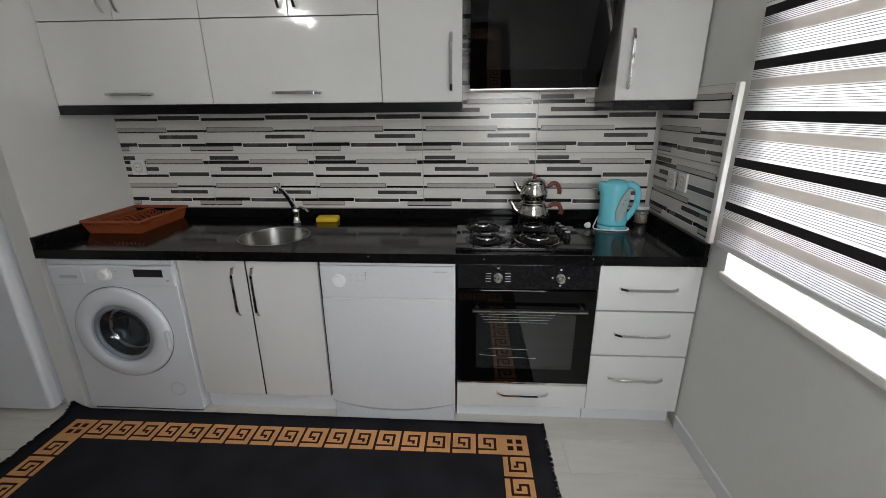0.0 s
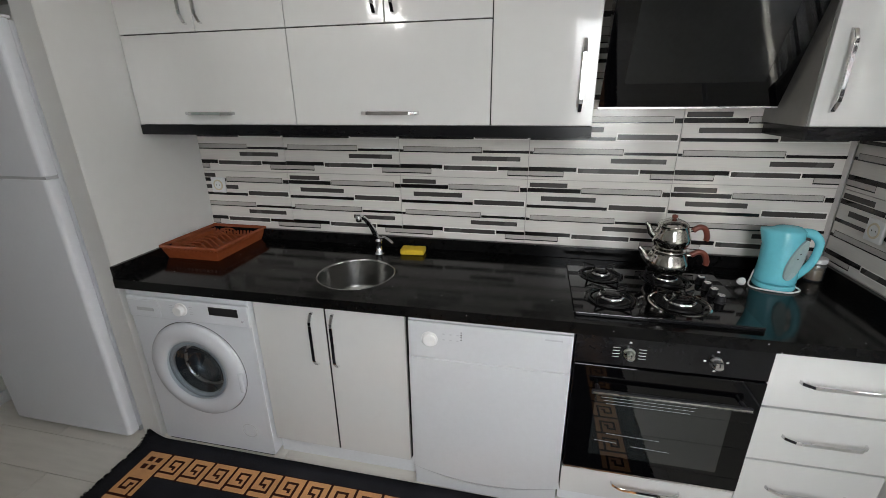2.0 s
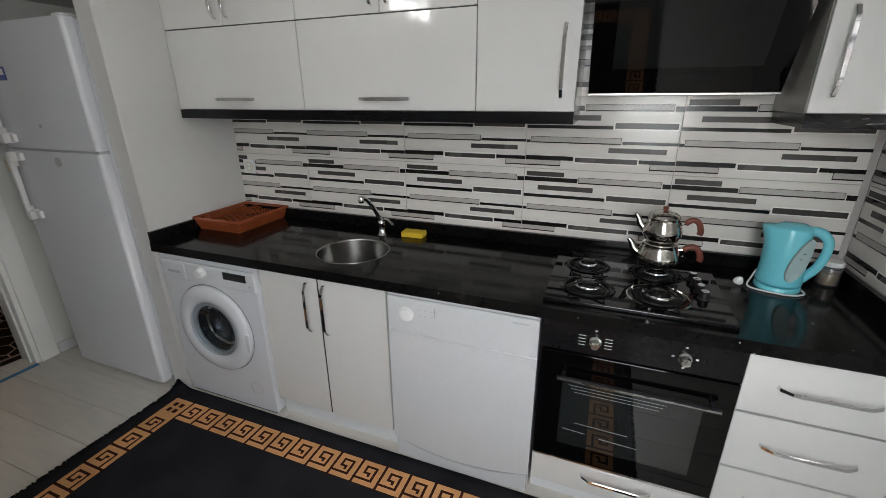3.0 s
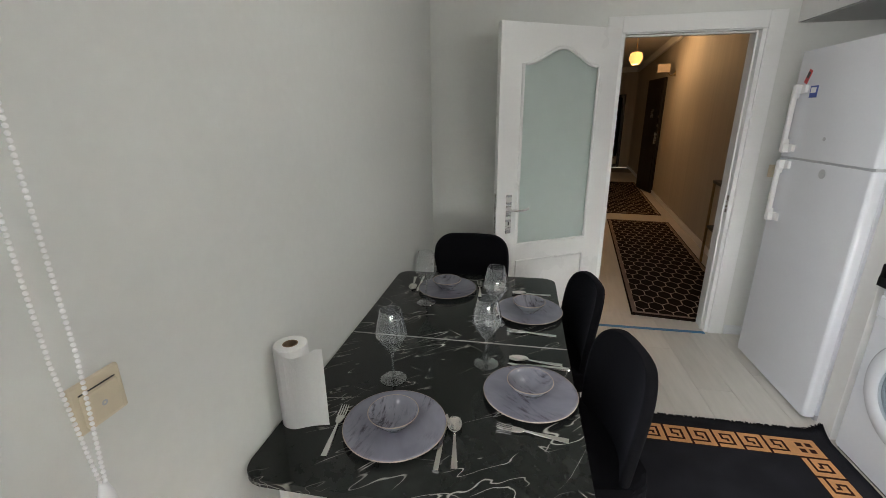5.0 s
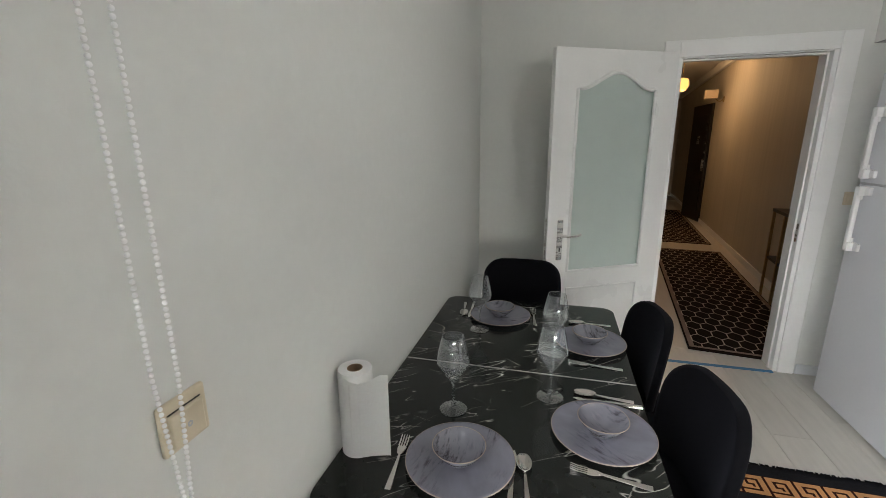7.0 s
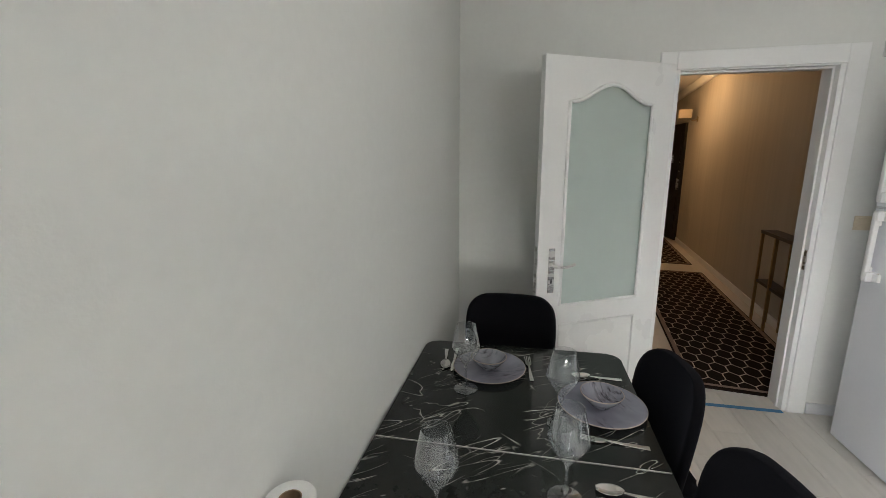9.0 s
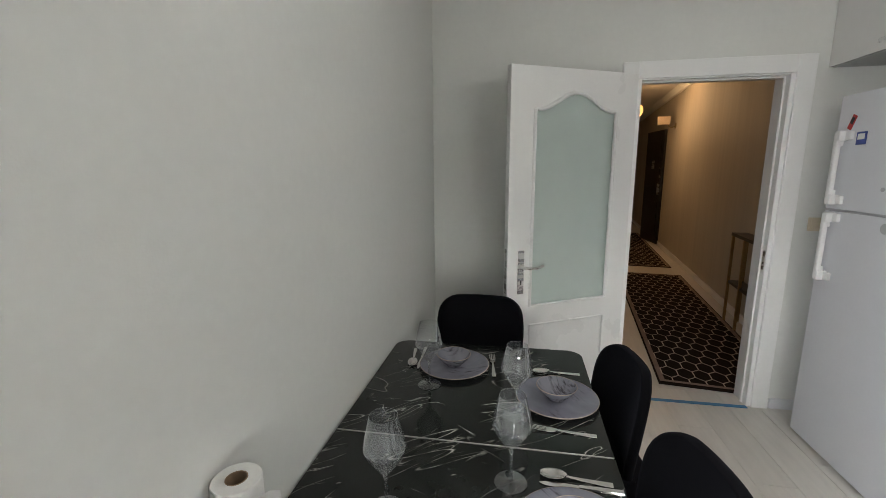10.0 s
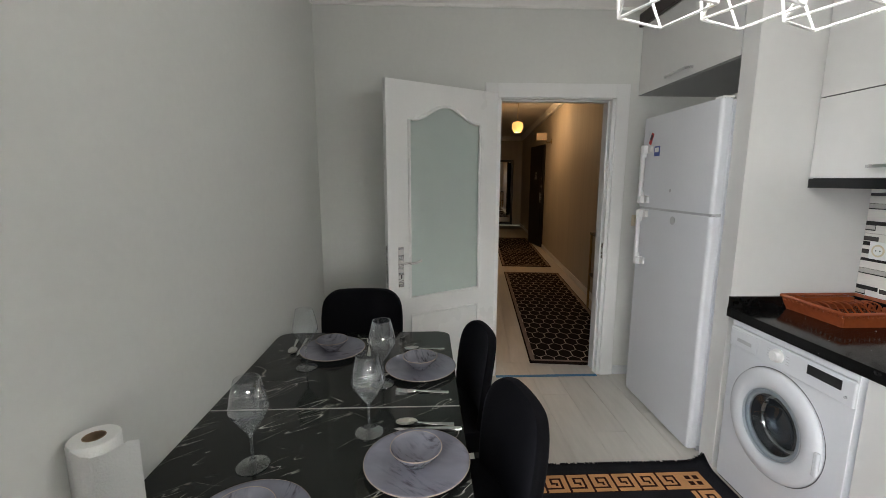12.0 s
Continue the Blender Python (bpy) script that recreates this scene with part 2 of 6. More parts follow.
def glaze(name, base, dark, gate, stretch=(2.2, 11.0, 2.2), turn=0.5):
    """Glossy bluish grey glaze with dark brush strokes in patches."""
    m = mat(name, base, 0.13, var=0.16, scale=3.5, fine=11, rvar=0.3, stretch=(1.2, 3.0, 1.2))
    nt = m.node_tree
    L = nt.links.new
    b = nt.nodes["Principled BSDF"]
    col = b.inputs["Base Color"].links[0].from_socket
    tc = _node(nt, "TexCoord")
    vr = _node(nt, "VectorRotate", Angle=turn)
    vr.rotation_type = "Z_AXIS"
    L(tc.outputs["Object"], vr.inputs["Vector"])
    mp = _node(nt, "Mapping")
    mp.inputs["Scale"].default_value = stretch
    L(vr.outputs[0], mp.inputs["Vector"])
    n1 = _node(nt, "TexNoise", Scale=9.0, Detail=5.0, Roughness=0.6)
    L(mp.outputs[0], n1.inputs["Vector"])
    n2 = _node(nt, "TexNoise", Scale=7.0, Detail=1.0)
    L(vr.outputs[0], n2.inputs["Vector"])
    r1 = _node(nt, "MapRange", From_Min=0.50, From_Max=0.66, To_Min=0.0, To_Max=1.0)
    r2 = _node(nt, "MapRange", From_Min=gate, From_Max=gate + 0.12, To_Min=0.0, To_Max=0.85)
    L(n1.outputs[0], r1.inputs[0])
    L(n2.outputs[0], r2.inputs[0])
    mu = nt.nodes.new("ShaderNodeMath")
    mu.operation = "MULTIPLY"
    L(r1.outputs[0], mu.inputs[0])
    L(r2.outputs[0], mu.inputs[1])
    mix = nt.nodes.new("ShaderNodeMix")
    mix.data_type = "RGBA"
    L(mu.outputs[0], mix.inputs[0])
    L(col, mix.inputs[6])
    mix.inputs[7].default_value = (*dark, 1)
    L(mix.outputs[2], b.inputs["Base Color"])
    return m


def sheer(name, color, through_part):
    """Thin cloth: part of the light passes."""
    m = mat(name, color, 0.9, var=0.05, scale=9, fine=300, bump=0.2, bump_scale=500)
    nt = m.node_tree
    b = nt.nodes["Principled BSDF"]
    tr = nt.nodes.new("ShaderNodeBsdfTranslucent")
    tr.inputs["Color"].default_value = (*color, 1)
    mix = nt.nodes.new("ShaderNodeMixShader")
    mix.inputs[0].default_value = through_part
    out = nt.nodes["Material Output"]
    nt.links.new(b.outputs[0], mix.inputs[1])
    nt.links.new(tr.outputs[0], mix.inputs[2])
    nt.links.new(mix.outputs[0], out.inputs[0])
    return m


def thin_glass(name, tint=(0.97, 0.985, 0.98), ior=1.5, edge=0.9):
    """Thin clear glass: light goes straight through, the rest is mirrored."""
    m = bpy.data.materials.new(name)
    m.use_nodes = True
    nt = m.node_tree
    t = nt.nodes.new("ShaderNodeBsdfTransparent")
    t.inputs[0].default_value = (*tint, 1)
    g = nt.nodes.new("ShaderNodeBsdfGlossy")
    g.inputs["Roughness"].default_value = 0.01
    lw = _node(nt, "LayerWeight", Blend=0.5)
    pw = nt.nodes.new("ShaderNodeMath")
    pw.operation = "POWER"
    pw.inputs[1].default_value = 1.8
    nt.links.new(lw.outputs["Facing"], pw.inputs[0])
    f = _node(nt, "MapRange", To_Min=0.075 * ior, To_Max=edge)
    nt.links.new(pw.outputs[0], f.inputs[0])
    mix = nt.nodes.new("ShaderNodeMixShader")
    nt.links.new(f.outputs[0], mix.inputs[0])
    nt.links.new(t.outputs[0], mix.inputs[1])
    nt.links.new(g.outputs[0], mix.inputs[2])
    nt.links.new(mix.outputs[0], nt.nodes["Material Output"].inputs[0])
    return m


def clear_glass(name, tint=(0.96, 0.98, 0.97), rough=0.0, ior=1.45):
    m = bpy.data.materials.new(name)
    m.use_nodes = True
    b = m.node_tree.nodes["Principled BSDF"]
    b.inputs["Base Color"].default_value = (*tint, 1)
    b.inputs["Roughness"].default_value = rough
    b.inputs["Transmission Weight"].default_value = 1.0
    b.inputs["IOR"].default_value = ior
    return m


M_WALL = mat("wall_paint", (0.675, 0.68, 0.652), 0.75, var=0.025, scale=1.6, fine=35, bump=0.12, bump_scale=160)
M_CEIL = mat("ceiling_paint", (0.84, 0.83, 0.80), 0.8, var=0.02, scale=2, fine=30, bump=0.08)
M_HALL = mat("hall_wallpaper", (0.50, 0.455, 0.385), 0.6, var=0.10, scale=1.2, fine=5, bump=0.1, stretch=(3, 3, 0.12))
M_GLOSS = mat("gloss_cream_lacquer", (0.655, 0.652, 0.640), 0.10, var=0.018, scale=2, fine=20, coat=0.4, bump=0.012, bump_scale=9)
# Carcass coloured near black to give the shade in gaps between fronts.
M_CARC = mat("carcass_shade_black", (0.008, 0.008, 0.008), 0.6, var=0.1, spec=0.2)
M_CARCL = mat("grey_board", (0.40, 0.40, 0.395), 0.4, var=0.05)
# Cream unit sides coloured grey for the shade and dark reflections on them.
M_SIDE = mat("unit_side_shaded_grey", (0.34, 0.33, 0.315), 0.12, var=0.04)
M_HOODIN = mat("smoked_hood_glass", (0.010, 0.0105, 0.0105), 0.035, var=0.2, spec=0.35)
M_PLINTH = mat("white_plinth_board", (0.66, 0.67, 0.69), 0.35, var=0.04)
M_APPL = mat("white_enamel", (0.66, 0.675, 0.71), 0.22, var=0.02, scale=2, bump=0.01, bump_scale=15)
M_DISH = mat("greyish_white_enamel", (0.57, 0.58, 0.60), 0.20, var=0.03, scale=2, bump=0.012, bump_scale=12)
M_FRIDGE = mat("fridge_white", (0.70, 0.715, 0.755), 0.2, var=0.02, scale=2, bump=0.015, bump_scale=20)
M_PLAST = mat("white_plastic", (0.74, 0.74, 0.74), 0.35, var=0.03)
M_GREYPL = mat("grey_plastic", (0.42, 0.43, 0.45), 0.4, var=0.05)
M_BLACKPL = mat("black_plastic", (0.012, 0.012, 0.014), 0.3, var=0.2)
M_TRIM = mat("dark_board", (0.006, 0.006, 0.007), 0.22, var=0.25, scale=12, fine=90, spec=0.25, stretch=(0.2, 1, 1))
M_CORN = mat("dark_brown_cornice", (0.035, 0.022, 0.02), 0.4, var=0.25, stretch=(0.2, 1, 1))
M_GRANITE = veined("black_granite", (0.005, 0.005, 0.005), None, 1, 0.12, speckle=0.75)
M_GRANITE.node_tree.nodes["Principled BSDF"].inputs["Specular IOR Level"].default_value = 0.18
M_MARBLE = marble("black_marble_top")
M_MARBLE.node_tree.nodes["Principled BSDF"].inputs["Specular IOR Level"].default_value = 0.4
M_CHROME = mat("chrome", (0.80, 0.80, 0.81), 0.07, 1.0, var=0.03)
M_STEEL = mat("brushed_steel", (0.56, 0.55, 0.53), 0.27, 1.0, var=0.06, fine=200, stretch=(1, 1, 8))
M_SINK = mat("satin_sink_steel", (0.38, 0.375, 0.36), 0.24, 1.0, var=0.06)
M_POT = mat("polished_steel", (0.58, 0.56, 0.53), 0.12, 1.0, var=0.04, bump=0.02, bump_scale=20)
M_CUTL = mat("cutlery_steel", (0.72, 0.70, 0.67), 0.16, 1.0, var=0.04)
M_BLKGLASS = mat("black_glass", (0.0015, 0.0015, 0.0018), 0.02, var=0.1, rvar=0.4, spec=0.34)
M_OVENWIN = mat("oven_window_glass", (0.014, 0.016, 0.016), 0.02, var=0.25, scale=3, spec=0.95)
M_OVENPANEL = mat("black_enamel_panel", (0.008, 0.008, 0.009), 0.14, var=0.15, spec=0.35)
M_HOB = mat("black_hob_enamel", (0.004, 0.004, 0.0045), 0.05, var=0.2, spec=0.32)
M_IRON = mat("black_pan_support", (0.006, 0.006, 0.006), 0.33, spec=0.25, var=0.2, bump=0.2)
M_TILE = mat("cream_tile", (0.70, 0.67, 0.635), 0.13, var=0.07, scale=5, fine=50, bump=0.05, bump_scale=30, rand=0.02, stretch=(0.25, 1, 5))
M_TBLK = mat("tile_black", (0.007, 0.006, 0.006), 0.18, var=0.2)
M_TDRK = mat("tile_dark_grey", (0.060, 0.055, 0.052), 0.25, var=0.18, fine=140)
M_TGRY = mat("tile_light_grey", (0.45, 0.42, 0.40), 0.22, var=0.14, fine=140)
M_TWHT = mat("tile_white_line", (0.84, 0.82, 0.78), 0.15, var=0.03)
M_GROUT = mat("grout", (0.42, 0.39, 0.37), 0.85, var=0.1)
M_PLANK = mat("pale_oak_laminate", (0.60, 0.575, 0.53), 0.34, var=0.10, scale=2.2, fine=16, bump=0.04, bump_scale=70, rand=0.05, stretch=(0.25, 2.2, 1))
M_GAP = mat("joint_dark", (0.33, 0.30, 0.27), 0.8)
M_RUG = mat("black_rug_pile", (0.020, 0.020, 0.024), 0.95, var=0.55, scale=5, fine=240, bump=0.7, bump_scale=420, spec=0.06)
M_GOLD = mat("gold_rug_yarn", (0.61, 0.315, 0.14), 0.85, var=0.22, scale=9, fine=260, bump=0.6, bump_scale=420, spec=0.2)
M_KEYDARK = mat("dark_red_rug_yarn", (0.035, 0.010, 0.006), 0.95, var=0.4, fine=240, bump=0.5, bump_scale=420, spec=0.1)
M_FRINGE = mat("black_fringe", (0.010, 0.010, 0.012), 0.95, var=0.4, spec=0.1)
M_RUNNER = mat("runner_dark_pile", (0.016, 0.010, 0.008), 0.95, var=0.4, fine=240, bump=0.5, bump_scale=400, spec=0.1)
M_RUNEDGE = mat("runner_brown_edge", (0.25, 0.18, 0.14), 0.9, var=0.3, scale=12, fine=200, bump=0.4, bump_scale=400)
M_RUNLINE = mat("runner_beige_yarn", (0.52, 0.43, 0.33), 0.9, var=0.25, fine=200, bump=0.4, bump_scale=400)
M_DOORW = mat("white_door_lacquer", (0.76, 0.76, 0.745), 0.28, var=0.02, scale=3, bump=0.02, bump_scale=30)
M_FRAMEW = mat("white_frame_lacquer", (0.78, 0.78, 0.77), 0.3, var=0.02)
M_VELVET = mat("black_velvet", (0.004, 0.004, 0.005), 0.95, var=0.3, scale=8, fine=300, bump=0.35, bump_scale=500, spec=0.08)
M_VELVET.node_tree.nodes["Principled BSDF"].inputs["Sheen Weight"].default_value = 0.022
M_VELVET.node_tree.nodes["Principled BSDF"].inputs["Sheen Tint"].default_value = (0.75, 0.78, 1.0, 1)
M_LEGBLK = mat("black_metal_leg", (0.012, 0.012, 0.013), 0.35, var=0.2)
M_LEGWHT = mat("white_table_leg", (0.74, 0.74, 0.72), 0.3, var=0.03)
M_PLATE = glaze("grey_glazed_stoneware", (0.180, 0.180, 0.216), (0.060, 0.056, 0.066), 0.52)
M_BOWL = glaze("grey_glazed_bowl", (0.178, 0.178, 0.208), (0.030, 0.028, 0.034), 0.36, (3.0, 12.0, 3.0), 1.1)
M_RIM = mat("brown_glaze_rim", (0.32, 0.265, 0.23), 0.25, var=0.2)
M_CLEAR = thin_glass("wine_glass", (0.975, 0.99, 0.99), 1.2, 0.8)
_nt = M_CLEAR.node_tree
_out = _nt.nodes["Material Output"]
# Pale diffuse share painted in for bright reflections on the glass.
_painted_gleam = _nt.nodes.new("ShaderNodeBsdfDiffuse")
_painted_gleam.inputs[0].default_value = (0.80, 0.86, 0.90, 1)
_mix = _nt.nodes.new("ShaderNodeMixShader")
_mix.inputs[0].default_value = 0.04
_nt.links.new(_out.inputs[0].links[0].from_socket, _mix.inputs[1])
_nt.links.new(_painted_gleam.outputs[0], _mix.inputs[2])
_nt.links.new(_mix.outputs[0], _out.inputs[0])
M_PAPER = mat("paper_towel", (0.80, 0.80, 0.785), 0.95, var=0.03, fine=150, bump=0.5, bump_scale=230)
M_CARD = mat("cardboard_core", (0.28, 0.19, 0.12), 0.9, var=0.15)
M_CREAM = mat("cream_plastic_switch", (0.62, 0.54, 0.40), 0.35, var=0.04)
M_TURQ = mat("turquoise_plastic", (0.17, 0.60, 0.70), 0.22, var=0.05, coat=0.3)
M_LEVEL = mat("frosted_level_window", (0.36, 0.47, 0.47), 0.25, var=0.08)
M_BEAD = mat("white_bead_plastic", (0.88, 0.88, 0.87), 0.3, var=0.02)
M_RACK = mat("terracotta_plastic", (0.27, 0.064, 0.022), 0.16, var=0.12, scale=14)
M_SPONGE = mat("yellow_sponge", (0.68, 0.46, 0.03), 0.9, var=0.15, fine=150, bump=0.8, bump_scale=200)
M_WOODH = mat("reddish_wood_handle", (0.14, 0.036, 0.022), 0.3, var=0.25, fine=40, stretch=(1, 1, 5))
M_TAPE = mat("blue_floor_tape", (0.03, 0.19, 0.40), 0.4, var=0.15)
M_BLINDW = sheer("blind_sheer_white", (0.72, 0.725, 0.735), 0.25)
M_BLINDG = sheer("blind_grey_line", (0.15, 0.15, 0.16), 0.15)
M_BLINDT = sheer("blind_taupe_band", (0.45, 0.43, 0.415), 0.24)
M_BLINDB = mat("blind_black_band", (0.016, 0.014, 0.015), 0.9, var=0.2, fine=300)
M_CURT = sheer("sheer_curtain_cloth", (0.80, 0.79, 0.785), 0.3)
M_STONE = mat("white_sill_stone", (0.80, 0.78, 0.74), 0.2, var=0.06, scale=5)
M_WHITEM = mat("white_metal", (0.78, 0.78, 0.76), 0.35, var=0.03)
M_DARKWD = mat("dark_wood", (0.012, 0.007, 0.005), 0.35, var=0.3, fine=40, stretch=(1, 1, 0.2))
M_BRASS = mat("aged_brass", (0.33, 0.24, 0.12), 0.35, 1.0, var=0.15)
M_MIRROR = mat("mirror_silver", (0.86, 0.87, 0.86), 0.01, 1.0, var=0.005)
M_LAMPON = emit("lit_amber_glass", (1.0, 0.50, 0.16), 0.11)
M_CRYST = emit("lit_crystal", (1.0, 0.66, 0.30), 0.17)
M_BULB = emit("lit_white_bulb", (1.0, 0.97, 0.92), 1.3)
M_PANE = thin_glass("window_pane")
M_WMGLASS = thin_glass("washer_door_glass", (0.74, 0.80, 0.84), 1.0, 0.55)
M_DRUM = mat("washer_drum", (0.030, 0.035, 0.042), 0.3, 0.3, var=0.2)
M_FROST = sheer("frosted_glass", (0.60, 0.675, 0.64), 0.30)
M_FROST.node_tree.nodes["Principled BSDF"].inputs["Roughness"].default_value = 0.28
M_RED = mat("red_print", (0.45, 0.05, 0.05), 0.4)
M_BLUE = mat("blue_print", (0.05, 0.08, 0.28), 0.4)
M_PINK = mat("pink_print", (0.5, 0.25, 0.3), 0.5)

# ---- structure ----
XW, XE, YS, YN, ZC = -2.69, 1.345, -0.225, 2.615, 2.70


def struct(name, bm, m, label, **kw):
    return tagged(part(name, bm, m, **kw), label, kind="structure")


struct("wall_north", boxes((XW - 0.15, XE + 0.2, YN, YN + 0.15, 0, ZC)), M_WALL, "light grey painted plaster wall behind the kitchen units")
struct("wall_east", boxes((XE, XE + 0.22, YS - 0.15, 0.55, 0, ZC), (XE, XE + 0.22, 1.875, YN, 0, ZC), (XE, XE + 0.22, 0.55, 1.875, 0, 0.815), (XE, XE + 0.22, 0.55, 1.875, 2.22, ZC)), M_WALL, "light grey painted wall with a window opening")
struct("wall_south", boxes((XW - 0.15, 0.43, YS - 0.15, YS, 0, ZC), (1.15, XE, YS - 0.15, YS, 0, ZC), (0.43, 1.15, YS - 0.15, YS, 0, 0.85), (0.43, 1.15, YS - 0.15, YS, 2.25, ZC)), M_WALL, "light grey painted wall behind the dining table")
struct("wall_west", boxes((XW - 0.15, XW, YS, 1.01, 0, ZC), (XW - 0.15, XW, 1.838, YN, 0, ZC), (XW - 0.15, XW, 1.01, 1.838, 2.04, ZC)), M_WALL, "light grey painted wall with the doorway to the hall")
struct("ceiling", boxes((XW - 0.15, XE + 0.22, YS - 0.15, YN + 0.15, ZC, ZC + 0.1)), M_CEIL, "white painted flat ceiling")
struct("floor", boxes((XW - 0.15, XE + 0.2, YS - 0.15, YN + 0.15, -0.12, -0.009)), M_GAP, "pale oak laminate plank floor")
FLOOR = bpy.data.objects["floor"]


def cornice(name, a, b, inward):
    """A stepped plaster cornice along a wall."""
    a, b, n = Vector(a), Vector(b), Vector(inward)
    prof = [(0, 0), (0, -0.10), (0.012, -0.10), (0.014, -0.085), (0.03, -0.07), (0.055, -0.045), (0.075, -0.03), (0.09, -0.014), (0.10, -0.012), (0.10, 0)]
    bm = bmesh.new()
    r0 = [bm.verts.new(a + n * u + Vector((0, 0, w))) for u, w in prof]
    r1 = [bm.verts.new(b + n * u + Vector((0, 0, w))) for u, w in prof]
    for i in range(len(prof)):
        j = (i + 1) % len(prof)
        bm.faces.new([r0[i], r0[j], r1[j], r1[i]])
    return struct(name, bm, M_CEIL, "white moulded plaster cornice")


cornice("trim_west", (XW, YS, ZC), (XW, YN, ZC), (1, 0, 0))
cornice("trim_south", (XW, YS, ZC), (XE, YS, ZC), (0, 1, 0))
cornice("trim_east", (XE, YS, ZC), (XE, YN, ZC), (-1, 0, 0))

struct("baseboard_west", boxes((XW, XW + 0.012, 1.94, YN, 0, 0.07), (XW, XW + 0.012, YS, 0.92, 0, 0.07), bevel=0.003), M_PLINTH, "low grey-white skirting board")
struct("baseboard_south", boxes((XW + 0.012, XE, YS, YS + 0.012, 0, 0.07), bevel=0.003), M_PLINTH, "low grey-white skirting board")
struct("baseboard_east", boxes((XE - 0.012, XE, YS + 0.012, 1.99, 0, 0.07), bevel=0.003), M_PLINTH, "low grey-white skirting board")

# windows
w1 = tagged(thing("window_1", (XE, 1.2, 0.815), "white framed window with a stone sill, behind a blind", "window"), kind="structure")
part("window_sill", boxes((-0.022, 0.20, -0.72, 0.675, 0.0, 0.03), bevel=0.006), M_STONE, w1, "white polished stone sill")
# Last bar is an unseen rail added to split the sun patch on the rug.
part("window_frame", boxes((0.13, 0.19, -0.65, -0.59, 0.03, 1.4), (0.13, 0.19, 0.61, 0.67, 0.03, 1.4), (0.13, 0.19, -0.59, 0.61, 0.03, 0.09), (0.13, 0.19, -0.59, 0.61, 1.34, 1.4), (0.132, 0.188, -0.03, 0.03, 0.09, 1.34), (0.14, 0.18, -0.588, 0.608, 0.142, 0.192), bevel=0.004), M_FRAMEW, w1)
for y0, y1 in ((-0.59, -0.03), (0.03, 0.61)):
    p = part("pane", boxes((0.157, 0.163, y0, y1, 0.09, 1.34)), M_PANE, w1)
    p.visible_shadow = False
w2 = tagged(thing("window_2", (0.72, YS, 0.85), "white framed window beside a gathered sheer curtain", "window"), kind="structure")
part("window_frame", boxes((-0.29, -0.23, -0.12, -0.06, 0.0, 1.4), (0.37, 0.43, -0.12, -0.06, 0.0, 1.4), (-0.23, 0.37, -0.12, -0.06, 0.0, 0.06), (-0.23, 0.37, -0.12, -0.06, 1.34, 1.4), bevel=0.004), M_FRAMEW, w2)
p = part("pane", boxes((-0.23, 0.37, -0.093, -0.087, 0.06, 1.34)), M_PANE, w2)
p.visible_shadow = False

# doorway
d1 = tagged(thing("door_frame", (XW, 1.424, 0), "white lacquered door frame with flat architrave", "door frame"), kind="structure")
part("architrave", boxes((0.001, 0.018, -0.50, -0.412, 0, 2.125), (0.001, 0.018, 0.412, 0.505, 0, 2.125), (0.001, 0.018, -0.412, 0.412, 2.03, 2.125), bevel=0.004), M_FRAMEW, d1)
part("jamb", boxes((-0.152, 0.004, -0.414, -0.388, 0, 2.04), (-0.152, 0.004, 0.388, 0.414, 0, 2.04), (-0.152, 0.004, -0.388, 0.388, 2.023, 2.04), bevel=0.003), M_FRAMEW, d1)
part("stop_lip", boxes((-0.06, -0.04, -0.388, -0.378, 0, 2.023), (-0.06, -0.04, 0.378, 0.388, 0, 2.023), (-0.06, -0.04, -0.378, 0.378, 2.013, 2.023)), M_FRAMEW, d1)
part("strike_plate", boxes((-0.025, -0.005, 0.384, 0.389, 0.90, 1.02)), M_STEEL, d1)
struct("threshold_board", boxes((XW - 0.34, XW - 0.13, 1.012, 1.836, -0.0085, -0.002)), M_PLANK, "pale oak laminate board in the doorway")
struct("threshold_tape", boxes((XW + 0.004, XW + 0.034, 1.04, 1.812, 0.0005, 0.004)), M_TAPE, "strip of blue tape across the threshold")


# the open door leaf, hinged at the frame's south jamb
def arch_z(s):
    k = min(1.0, abs(s - 0.42) / 0.275)
    if k > 0.93:
        return 1.825
    return 1.825 + 0.095 * (0.5 + 0.5 * math.cos(math.pi * min(1, k / 0.93)))


leaf = thing("open_door", (-2.650, 1.004, 0.008), "open white panelled door with an arched frosted glass pane", "door", rz=-61.0)
leaf.matrix_basis = leaf.matrix_basis @ Matrix.Diagonal((0.97, 1.0, 1.0, 1.0))
bm = bmesh.new()
box(bm, 0, 0.145, -0.04, 0, 0, 2.045)
box(bm, 0.695, 0.85, -0.04, 0, 0, 2.045)
box(bm, 0.145, 0.695, -0.04, 0, 0.60, 0.715)
box(bm, 0.145, 0.695, -0.04, 0, 0, 0.13)
box(bm, 0.145, 0.695, -0.03, -0.012, 0.13, 0.60)
N = 28
for i in range(N):
    s0, s1 = 0.145 + 0.55 * i / N, 0.145 + 0.55 * (i + 1) / N
    za, zb = arch_z(s0), arch_z(s1)
    vs = [bm.verts.new(p) for p in ((s0, 0, za), (s1, 0, zb), (s1, 0, 2.045), (s0, 0, 2.045), (s0, -0.04, za), (s1, -0.04, zb), (s1, -0.04, 2.045), (s0, -0.04, 2.045))]
    for q in ((0, 1, 2, 3), (7, 6, 5, 4), (0, 4, 5, 1), (3, 2, 6, 7)):
        bm.faces.new([vs[k] for k in q])
part("leaf", bm, M_DOORW, leaf)
